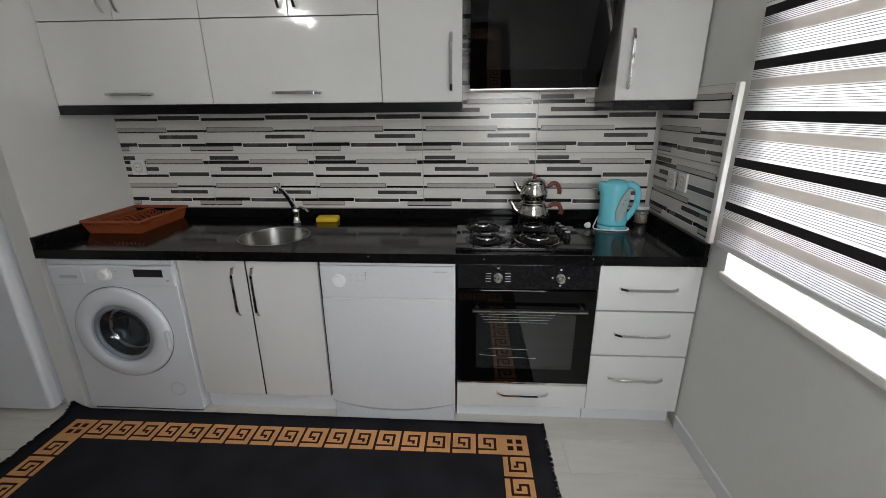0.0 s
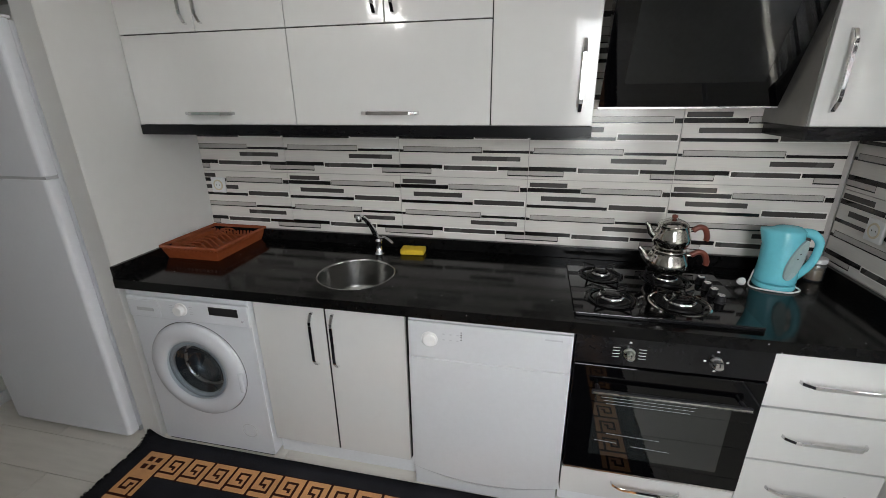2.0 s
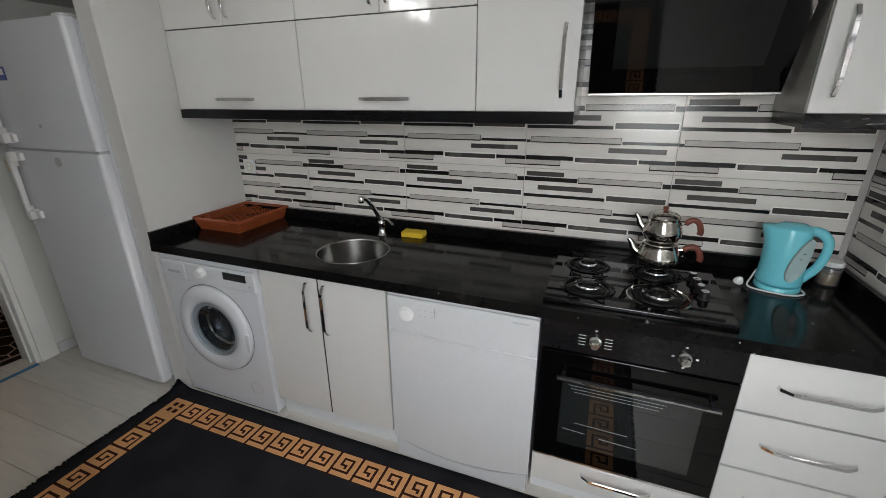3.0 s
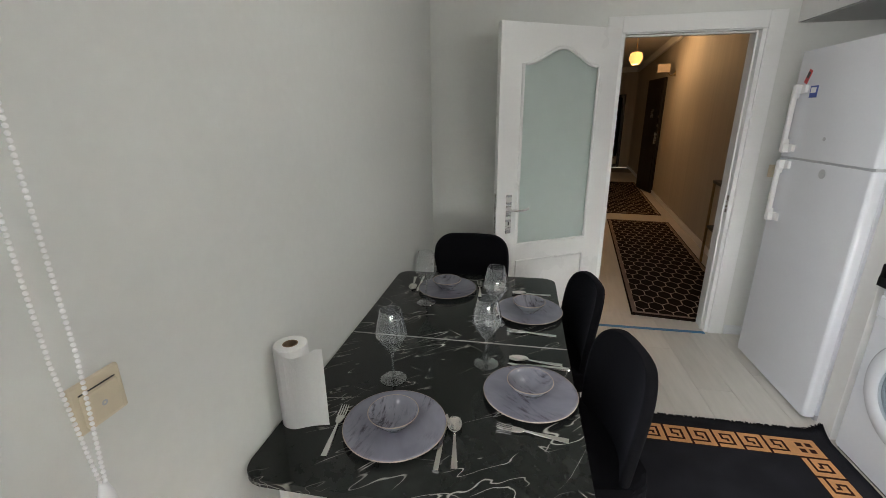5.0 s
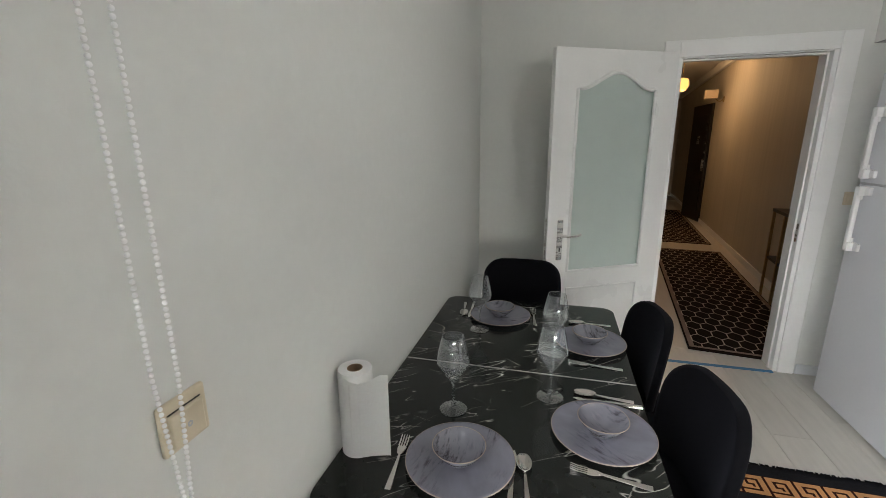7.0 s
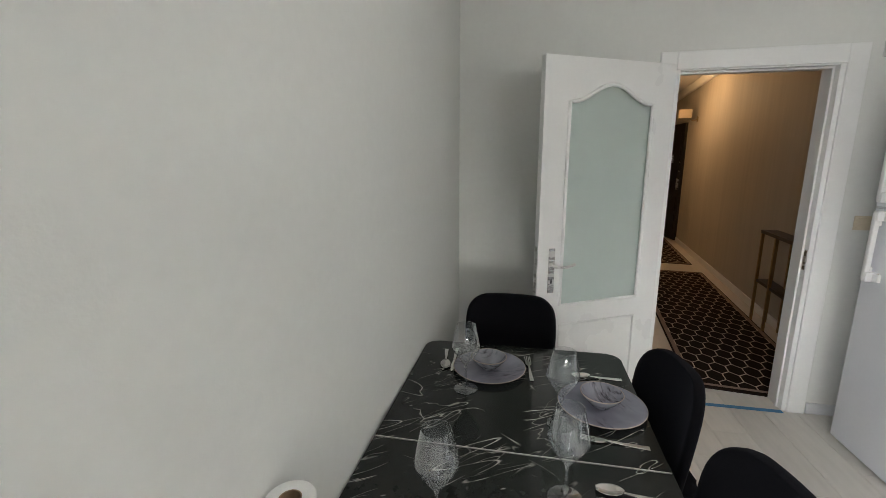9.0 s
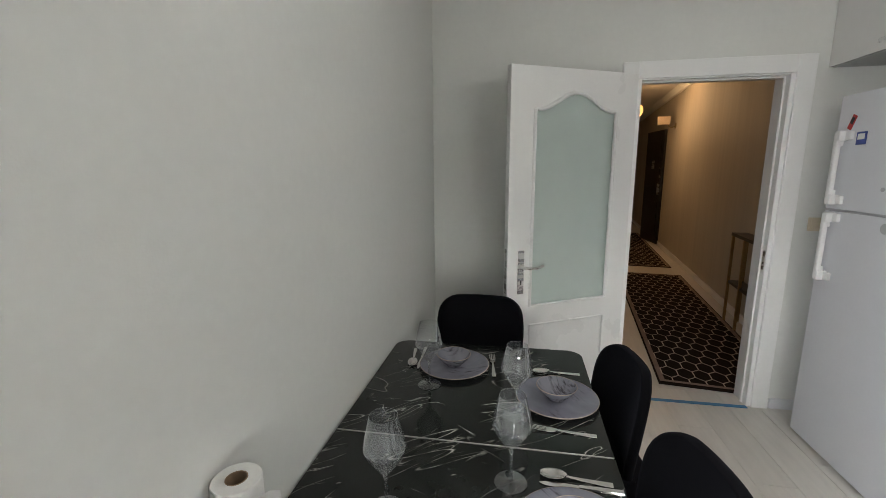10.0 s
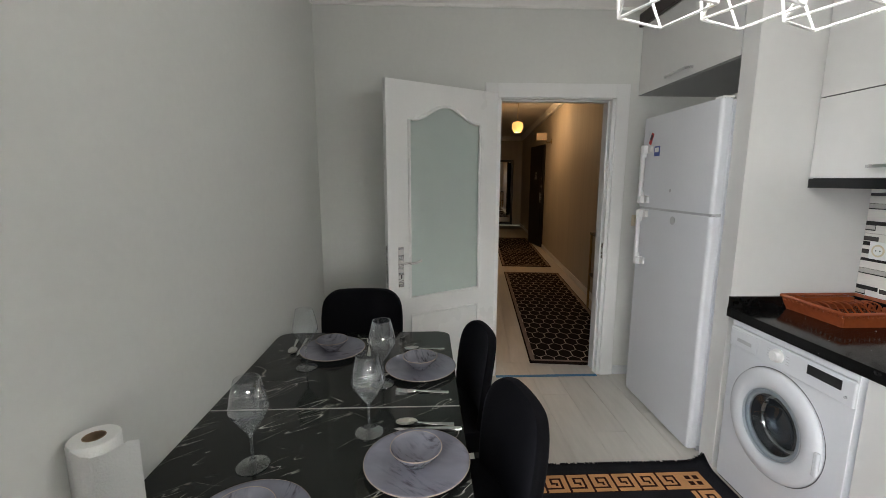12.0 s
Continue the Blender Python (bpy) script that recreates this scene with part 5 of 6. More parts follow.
chair((-1.835, 0.152, 0), -90, "black velvet shell chair at the far end of the table")
chair((-1.445, 0.560, 0), 188, "black velvet shell chair tucked under the table's long side", 0.820, 0.125)
chair((-0.850, 0.604, 0), 189, "black velvet shell chair tucked in beside the dinner plates", 0.820, 0.125)


# ---- tableware ----
def place_plate(x, y, rz):
    p_ = thing("dinner_plate", (x, y, TZ), "grey mottled stoneware dinner plate with a brown rim", "plate", "dinner plates", rz=rz)
    part("dish", lathe([(0, 0.006), (0.07, 0.006), (0.085, 0.0), (0.092, 0.0), (0.095, 0.005), (0.135, 0.012), (0.1425, 0.0150), (0.1445, 0.0168), (0.1425, 0.0186), (0.134, 0.0165), (0.10, 0.0115), (0.09, 0.0105), (0, 0.0105)], 56), M_PLATE, p_, smooth=True)
    part("rim", lathe([(0.1432, 0.0152), (0.1450, 0.0168), (0.1444, 0.0184), (0.1428, 0.0188)], 56), M_RIM, p_, smooth=True)
    b_ = thing("soup_bowl", (x + 0.004, y - 0.002, TZ + 0.0105), "small grey mottled stoneware bowl standing on the plate", "bowl", "soup bowls", rz=rz + 40)
    part("cup", lathe([(0, 0.002), (0.022, 0.002), (0.026, 0.0), (0.030, 0.0), (0.031, 0.007), (0.046, 0.017), (0.063, 0.036), (0.0695, 0.047), (0.0703, 0.0495), (0.0687, 0.0495), (0.060, 0.036), (0.042, 0.019), (0.02, 0.011), (0, 0.009)], 48), M_BOWL, b_, smooth=True)
    part("rim", lathe([(0.0698, 0.0472), (0.0710, 0.0492), (0.0695, 0.0506), (0.0684, 0.0494)], 48), M_RIM, b_, smooth=True)


for x, y, r in ((-0.530, 0.113, 20), (-0.738, 0.487, 75), (-1.528, 0.090, 140), (-1.330, 0.490, 230)):
    place_plate(x, y, r)


def wine_glass(x, y):
    g = thing("wine_glass", (x, y, TZ), "empty clear stemmed wine glass", "wine glass", "wine glasses")
    part("foot", lathe([(0, 0.0), (0.041, 0.0), (0.042, 0.0012), (0.039, 0.0025), (0.012, 0.0060), (0.006, 0.010), (0, 0.0102)], 40), M_CLEAR, g, smooth=True)
    part("stem", lathe([(0, 0.0101), (0.0058, 0.0101), (0.0042, 0.020), (0.0038, 0.072), (0.0054, 0.090), (0, 0.0925)], 20), M_CLEAR, g, smooth=True)
    outer = [(0, 0.0926), (0.006, 0.0930), (0.013, 0.099), (0.0285, 0.122), (0.0440, 0.147), (0.0482, 0.1565), (0.0485, 0.161), (0.0475, 0.168), (0.0425, 0.196), (0.0325, 0.2385), (0.0322, 0.2398)]
    inner = [(0.0312, 0.2395)]
    part("bowl", lathe(outer + inner[:1], 44), M_CLEAR, g, smooth=True)
    g.matrix_basis = g.matrix_basis @ Matrix.Diagonal((1.06, 1.06, 1.05, 1.0))


for x, y in ((-0.753, 0.041), (-0.895, 0.337), (-1.363, 0.018), (-1.208, 0.347)):
    wine_glass(x, y)


def strip(path, bm=None, th=0.0016):
    """A flat cutlery blank: (along, half width, height) triples along +x."""
    bm = bm or bmesh.new()
    rings = []
    for s, w_, z in path:
        rings.append([bm.verts.new(p) for p in ((s, -w_, z), (s, w_, z), (s, w_ * 0.8, z + th), (s, -w_ * 0.8, z + th))])
    for a, b in zip(rings, rings[1:]):
        for k in range(4):
            bm.faces.new([a[k], a[(k + 1) % 4], b[(k + 1) % 4], b[k]])
    bm.faces.new(rings[0][::-1]), bm.faces.new(rings[-1])
    return bm


HANDLE = [(0, 0.009, 0.001), (0.02, 0.0088, 0.001), (0.08, 0.0055, 0.003), (0.118, 0.0035, 0.0055)]


def cutlery(kind, x0, y0, x1, y1):
    """A piece from its handle end (x0, y0) towards its working end."""
    ang = math.degrees(math.atan2(y1 - y0, x1 - x0))
    t_ = thing("table_" + kind, (x0, y0, TZ), {"fork": "plain steel table fork on the table", "spoon": "plain steel table spoon on the table", "knife": "plain steel table knife on the table"}[kind], kind, "cutlery", rz=ang)
    if kind == "knife":
        part("handle", strip([(0, 0.008, 0.0005), (0.05, 0.0078, 0.0005), (0.11, 0.006, 0.0005)], th=0.005), M_CUTL, t_)
        part("blade", strip([(0.11, 0.006, 0.002), (0.15, 0.009, 0.002), (0.195, 0.0075, 0.002), (0.21, 0.002, 0.002)], th=0.0012), M_CUTL, t_)
        return
    part("handle", strip(HANDLE), M_CUTL, t_)
    if kind == "spoon":
        bm = bmesh.new()
        rings = []
        for k in range(9):
            f = k / 8
            s = 0.116 + 0.07 * f
            w_ = 0.021 * math.sqrt(max(0.02, 1 - (2 * f - 1.05) ** 2 * 0.94))
            row = []
            for i in range(9):
                u_ = 2 * i / 8 - 1
                dip = 0.0085 * (1 - u_ * u_) * math.sin(math.pi * min(1, f * 0.95 + 0.03))
                row.append(bm.verts.new((s, u_ * w_, 0.0105 - dip - 0.004 * (f - 0.3))))
            rings.append(row)
        for a, b in zip(rings, rings[1:]):
            for i in range(8):
                bm.faces.new([a[i], a[i + 1], b[i + 1], b[i]])
        bmesh.ops.recalc_face_normals(bm, faces=bm.faces[:])
        bmesh.ops.solidify(bm, geom=bm.faces[:], thickness=0.0012)
        part("bowl", bm, M_CUTL, t_, smooth=True)
    else:
        bm = strip([(0.116, 0.0035, 0.0055), (0.128, 0.010, 0.005), (0.145, 0.0125, 0.004), (0.152, 0.0125, 0.004)])
        for i in range(4):
            c = -0.0105 + 0.007 * i
            rr = []
            for s, z in ((0.152, 0.004), (0.175, 0.004), (0.195, 0.0075)):
                h = 0.0021 if s < 0.19 else 0.001
                rr.append([bm.verts.new(p) for p in ((s, c - h, z), (s, c + h, z), (s, c + h, z + 0.0016), (s, c - h, z + 0.0016))])
            for a, b in zip(rr, rr[1:]):
                for k in range(4):
                    bm.faces.new([a[k], a[(k + 1) % 4], b[(k + 1) % 4], b[k]])
            bm.faces.new(rr[-1])
        part("tines", bm, M_CUTL, t_)


cutlery("fork", -0.395, -0.039, -0.605, -0.061)
cutlery("spoon", -0.412, 0.299, -0.605, 0.271)
cutlery("knife", -0.398, 0.255, -0.570, 0.249)
cutlery("spoon", -0.927, 0.601, -0.939, 0.407)
cutlery("knife", -0.902, 0.622, -0.906, 0.417)
cutlery("fork", -0.558, 0.587, -0.582, 0.387)
cutlery("fork", -1.134, 0.595, -1.146, 0.387)
cutlery("spoon", -1.539, 0.597, -1.534, 0.407)
cutlery("spoon", -1.679, -0.113, -1.489, -0.085)
cutlery("fork", -1.464, 0.259, -1.634, 0.242)
cutlery("knife", -1.689, -0.068, -1.504, -0.058)

# kitchen roll
kr = thing("kitchen_roll", (-0.520, -0.172, TZ), "white kitchen roll with a loose end, standing on the table", "kitchen roll")
part("roll", lathe([(0.020, 0.0), (0.044, 0.0), (0.0455, 0.002), (0.0455, 0.242), (0.044, 0.2445), (0.0205, 0.2445)], 48), M_PAPER, kr)
part("core", lathe([(0.0205, 0.001), (0.0205, 0.245), (0.0185, 0.245), (0.0185, 0.001)], 32), M_CARD, kr, "brown cardboard core")
bm = bmesh.new()
pts = []
for k in range(16):
    a = radians(-75 + 7 * k)
    pts.append((0.0468 * math.cos(a), 0.0468 * math.sin(a)))
tx, ty = -math.sin(radians(30)), math.cos(radians(30))
for k in range(1, 13):
    s = 0.0068 * k
    pts.append((pts[15][0] + tx * s + 0.012 * (s / 0.08) ** 2, pts[15][1] + ty * s + 0.004 * (s / 0.08) ** 2))
a_ = [bm.verts.new((x, y, 0.001)) for x, y in pts]
b_ = [bm.verts.new((x, y, 0.2435 - (0.020 * math.sin(math.pi * min(1, max(0, i - 8) / 16)) if i > 8 else 0))) for i, (x, y) in enumerate(pts)]
for i in range(len(pts) - 1):
    bm.faces.new([a_[i], a_[i + 1], b_[i + 1], b_[i]])
bmesh.ops.solidify(bm, geom=bm.faces[:], thickness=0.0008)
part("loose_sheet", bm, M_PAPER, kr, "loose paper end", smooth=True)

# ---- window coverings ----
bl = thing("zebra_blind", (XE - 0.03, 1.19, 0.95), "striped day-and-night roller blind with black, taupe and sheer bands", "blind")
YL, YR = -0.68, 0.71
z = 2.30 - 0.95
per = 0.1605
k = 0
zz0 = 1.100 - 0.95 + 0.014 - 2 * per
bands = ((0.0, 0.030, M_BLINDB, "black_band"), (0.030, 0.060, M_BLINDW, "sheer_band"), (0.060, 0.092, M_BLINDT, "taupe_band"), (0.092, per, M_BLINDW, "sheer_band"))
for i in range(-6, 10):
    top = 1.114 - 0.95 + per * i
    for a, b, m_, nm in bands:
        z1, z0 = top - a, top - b
        if z0 < 0.012 or z1 > 1.36:
            z0, z1 = max(z0, 0.012), min(z1, 1.36)
        if z1 - z0 < 0.003:
            continue
        part(nm, boxes((-0.0008, 0.0008, YL, YR, z0, z1)), m_, bl)
        if nm == "sheer_band":
            n_ = 5 if b < 0.07 else 8
            for q in range(n_):
                zl = z1 - 0.003 - q * (0.0052 if b < 0.07 else 0.0075)
                if zl - 0.002 > z0:
                    part("pin_stripe", boxes((-0.0016, -0.0009, YL, YR, zl - 0.0017, zl)), M_BLINDG, bl)
part("bottom_bar", boxes((-0.008, 0.008, YL, YR, -0.012, 0.0115), bevel=0.004), M_PLAST, bl, "white bottom rail")
part("head_roller", tube([(0.005, YL, 1.385), (0.005, YR, 1.385)], 0.026, 16), M_PLAST, bl)
part("head_bracket", boxes((0.0, 0.0295, YL - 0.012, YL - 0.004, 1.34, 1.43), (0.0, 0.0295, YR + 0.004, YR + 0.012, 1.34, 1.43)), M_PLAST, bl)

struct("tile_edge_strip", boxes((XE - 0.020, XE, 1.978, 2.006, 0.922, 1.535), bevel=0.003), M_FRAMEW, "white edging strip at the end of the wall tiles")

rb = thing("raised_roller_blind", (0.70, -0.085, ZC), "raised white roller blind with a bead chain", "blind")
part("roller", tube([(-0.60, 0, -0.05), (0.53, 0, -0.05)], 0.026, 16), M_PLAST, rb)
part("bracket", boxes((-0.69, -0.675, -0.138, 0.03, -0.10, -0.001), (0.535, 0.56, -0.138, 0.03, -0.10, -0.001)), M_PLAST, rb)
sphere = lathe([(0, -0.0032), (0.0022, -0.0022), (0.0031, 0), (0.0022, 0.0022), (0, 0.0032)], 8)
bm = bmesh.new()
me_ = bpy.data.meshes.new("bead")
sphere.to_mesh(me_)
sphere.free()
chain_pts = []
for side in (-1, 1):
    zc = -0.05
    while zc > -1.650:
        gap = 0.0102 * min(1, (zc + 1.675) / 0.25 + 0.12)
        chain_pts.append((-0.652 - 0.008 * zc / -1.65 - side * gap, -0.040 + side * gap * 0.8, zc))
        zc -= 0.0078
for p in chain_pts:
    bm.from_mesh(me_)
    bm.verts.ensure_lookup_table()
    for v in bm.verts[len(bm.verts) - len(me_.vertices):]:
        v.co += Vector(p)
ch = part("bead_chain", bm, M_BEAD, rb, "white plastic bead chain", smooth=True)
part("chain_weight", lathe([(0, -1.720), (0.009, -1.718), (0.0115, -1.700), (0.010, -1.670), (0.005, -1.651), (0, -1.648)], 14, (-0.660, -0.040, 0)), M_PLAST, rb, "white chain weight", smooth=True)
ch.matrix_basis = pose(0, 0, 0)

cu = thing("sheer_curtain", (0.33, -0.180, 0.05), "white sheer curtain gathered in folds beside the window", "curtain")
bm = bmesh.new()
a_, b_ = [], []
NN = 120
for i in range(NN + 1):
    x = -0.095 + 0.19 * i / NN
    y = 0.020 * math.sin(i * 0.42) + 0.006 * math.sin(i * 0.23 + 1)
    a_.append(bm.verts.new((x, y * 1.3, 0)))
    b_.append(bm.verts.new((x, y * 0.7, 2.42)))
for i in range(NN):
    bm.faces.new([a_[i], a_[i + 1], b_[i + 1], b_[i]])
part("cloth", bm, M_CURT, cu, smooth=True)
part("rail", boxes((-0.10, 0.98, -0.0445, 0.012, 2.42, 2.445), bevel=0.003), M_PLAST, cu)

# ---- pendant lamp ----
pl = thing("pendant_lamp", (-0.755, 1.30, ZC), "white wire pendant lamp with three faceted cages", "pendant lamp")
part("ceiling_bar", boxes((-0.03, 0.03, -0.32, 0.32, -0.035, -0.001), bevel=0.004), M_WHITEM, pl)
for yc in (-0.21, 0.0, 0.21):
    cg = part("cage_socket", lathe([(0, -0.545), (0.018, -0.545), (0.02, -0.50), (0.006, -0.48), (0, -0.478)], 16, (0, yc, 0)), M_WHITEM, pl)
    part("cable", tube([(0, yc, -0.035), (0, yc, -0.48)], 0.0025, 6), M_WHITEM, pl)
    topz, midz, botz = -0.50, -0.69, -0.836

    def wire(a, b):
        part("wire", tube([a, b], 0.0034, 6), M_WHITEM, cg)

    mid = [(0.135 * math.cos(math.pi / 3 * k), yc + 0.112 * math.sin(math.pi / 3 * k), midz) for k in range(6)]
    bot = [(0.105, yc - 0.045, botz), (0.030, yc + 0.103, botz + 0.010), (-0.105, yc + 0.045, botz), (-0.030, yc - 0.103, botz - 0.004)]
    for k in range(6):
        wire(mid[k], mid[(k + 1) % 6])
        if k % 2 == 0:
            wire((0, yc, topz), mid[k])
        wire(mid[k], bot[(0, 1, 1, 2, 3, 3)[k]])
    for k in range(4):
        wire(bot[k], bot[(k + 1) % 4])
    part("bulb", lathe([(0, -0.625), (0.02, -0.618), (0.029, -0.597), (0.026, -0.575), (0.013, -0.552), (0.012, -0.545), (0, -0.545)], 20, (0, yc, 0)), M_BULB, cg, "lit white bulb", smooth=True)

# ---- kitchen rug ----
RX0, RX1, RY0, RY1 = -1.655, 0.715, 0.42, 1.972
rg = thing("kitchen_rug", ((RX0 + RX1) / 2, (RY0 + RY1) / 2, 0), "black rug with a gold Greek key border and black fringe", "rug")
rcx, rcy = (RX0 + RX1) / 2, (RY0 + RY1) / 2
RW, RD = (RX1 - RX0) / 2, (RY1 - RY0) / 2
bm = bmesh.new()
nx, ny = 60, 40
gr = []
for j in range(ny + 1):
    row = []
    for i in range(nx + 1):
        x, y = -RW + 2 * RW * i / nx, -RD + 2 * RD * j / ny
        lift = 0.045 * max(0, 1 - math.hypot(x + RW, y - RD) / 0.085) ** 1.5
        row.append(bm.verts.new((x, y, 0.008 + lift + 0.0008 * noise.noise(Vector((x * 4, y * 4, 0))))))
    gr.append(row)
for j in range(ny):
    for i in range(nx):
        bm.faces.new([gr[j][i], gr[j][i + 1], gr[j + 1][i + 1], gr[j + 1][i]])
edge = [gr[0][i] for i in range(nx + 1)] + [gr[j][nx] for j in range(1, ny + 1)] + [gr[ny][i] for i in range(nx - 1, -1, -1)] + [gr[j][0] for j in range(ny - 1, 0, -1)]
low = [bm.verts.new((v.co.x, v.co.y, max(0.0, v.co.z - 0.008))) for v in edge]
for i in range(len(edge)):
    j = (i + 1) % len(edge)
    bm.faces.new([edge[i], low[i], low[j], edge[j]])
part("carpet", bm, M_RUG, rg, smooth=True)

KEY = (".XXXXXXXXX",
       ".XXXXXXXXX",
       ".XX.....XX",
       ".XX.XXX.XX",
       ".XX.XXX.XX",
       ".XX...X.XX",
       ".XXXX.X.XX",
       ".XXXXXX.XX",
       "........XX",
       ".XXXXXXXXX",
       ".XXXXXXXXX")


def key_cells(bm, ox, oy, ux, uy, vx, vy, pitch, height, n, z):
    """n key units from (ox, oy) along u; v points to the rug's edge."""
    R, C = len(KEY), len(KEY[0])
    for k in range(n):
        for r, line in enumerate(KEY):
            c = 0
            while c < C:
                if line[c] != "X":
                    c += 1
                    continue
                e = c
                while e < C and line[e] == "X":
                    e += 1
                a, b = (k + c / C) * pitch, (k + e / C) * pitch
                t_, s_ = height * (1 - r / R), height * (1 - (r + 1) / R)
                bm.faces.new([bm.verts.new((ox + ux * p + vx * q_, oy + uy * p + vy * q_, z)) for p, q_ in ((a, s_), (b, s_), (b, t_), (a, t_))])
                c = e


def corner_block(bm, x, y, s, z):
    g = [0, 0.22, 0.44, 0.56, 0.78, 1.0]
    for i in range(5):
        for j in range(5):
            if i in (1, 3) and j in (1, 3):
                continue
            bm.faces.new([bm.verts.new((x + s * g[i + a], y + s * g[j + b], z)) for a, b in ((0, 0), (1, 0), (1, 1), (0, 1))])


def key_frame(hx, hy, band, z, name):
    """A rectangular key border whose outer half sizes are hx, hy."""
    bm = bmesh.new()
    for sx in (-1, 1):
        for sy in (-1, 1):
            corner_block(bm, hx - band if sx > 0 else -hx, hy - band if sy > 0 else -hy, band, z)
    lx, ly = 2 * (hx - band), 2 * (hy - band)
    nx_, ny_ = round(lx / 0.119), round(ly / 0.119)
    key_cells(bm, -hx + band, hy - band, 1, 0, 0, 1, lx / nx_, band, nx_, z)
    key_cells(bm, hx - band, -hy + band, -1, 0, 0, -1, lx / nx_, band, nx_, z)
    key_cells(bm, hx - band, hy - band, 0, -1, 1, 0, ly / ny_, band, ny_, z)
    key_cells(bm, -hx + band, -hy + band, 0, 1, -1, 0, ly / ny_, band, ny_, z)
    gb = bmesh.new()
    e = 0.004
    for x0, x1, y0, y1 in ((-hx - e, hx + e, hy - band - e, hy + e), (-hx - e, hx + e, -hy - e, -hy + band + e), (-hx - e, -hx + band + e, -hy + band + e, hy - band - e), (hx - band - e, hx + e, -hy + band + e, hy - band - e)):
        gb.faces.new([gb.verts.new((x, y, z - 0.0004)) for x, y in ((x0, y0), (x1, y0), (x1, y1), (x0, y1))])
    ground = part(name + "_ground", gb, M_KEYDARK, rg, "dark red woven ground")
    return part(name, bm, M_GOLD, rg, "gold woven Greek key band")


key_frame(RW - 0.085, RD - 0.085, 0.118, 0.0102, "key_border")
key_frame(0.365, 0.205, 0.118, 0.0102, "inner_key_frame")
random.seed(4)
bm = bmesh.new()
for i in range(700):
    sd = -1 if i % 2 else 1
    y = random.uniform(-RD, RD)
    x = sd * RW
    ln = random.uniform(0.006, 0.015)
    dy = random.uniform(-0.008, 0.008)
    lift = 0.045 * max(0, 1 - math.hypot(x + RW, y - RD) / 0.085) ** 1.5
    tube([(x - sd * 0.004, y, 0.006 + lift), (x + sd * ln * 0.6, y + dy * 0.5, 0.008 + lift), (x + sd * ln, y + dy, 0.002 + lift * 1.2)], [0.0035, 0.003, 0.001], 4, bm, caps=False)
tagged(part("fringe", bm, M_FRINGE, rg, "short black fringe"), kind="stuff")

# ---- the hall beyond the doorway ----
HALL = Matrix.Translation((-2.69, 1.33, 0)) @ pose(0, 0, 0, 0, 0, 173)


def hall(ob):
    ob.matrix_basis = HALL @ ob.matrix_basis
    return ob


HZ = 2.90
hall(struct("hall_wall_right", boxes((0.26, 11.2, -1.15, -1.0, 0, HZ)), M_HALL, "cream wallpapered hall wall"))
hall(struct("hall_wall_left", boxes((0.10, 11.2, 0.75, 0.90, 0, HZ)), M_HALL, "cream wallpapered hall wall"))
hall(struct("hall_wall_end", boxes((11.2, 11.35, -1.15, 0.90, 0, HZ)), M_HALL, "cream wallpapered end wall of the hall"))
hall(struct("hall_ceiling", boxes((0.06, 11.35, -1.15, 0.90, HZ, HZ + 0.1)), M_CEIL, "white hall ceiling"))
struct("hall_lintel", boxes((XW - 0.15, XW - 0.001, 0.2, 2.6, ZC + 0.1, HZ + 0.1)), M_HALL, "plain wall above the doorway")
hall(struct("hall_cornice", boxes((0.3, 11.2, -1.0, -0.93, HZ - 0.14, HZ - 0.001), (0.3, 11.2, 0.68, 0.75, HZ - 0.14, HZ - 0.001), (11.13, 11.2, -0.93, 0.68, HZ - 0.14, HZ - 0.001), bevel=0.02), M_CEIL, "white hall cornice"))
hall(struct("hall_baseboard", boxes((0.3, 11.2, -1.0, -0.985, 0, 0.08), bevel=0.003), M_FRAMEW, "pale skirting board"))
hall(struct("hall_floor", boxes((0.02, 11.2, -1.0, 0.75, -0.12, -0.009)), M_GAP, "pale oak laminate plank hall floor"))
HFLOOR = bpy.data.objects["hall_floor"]


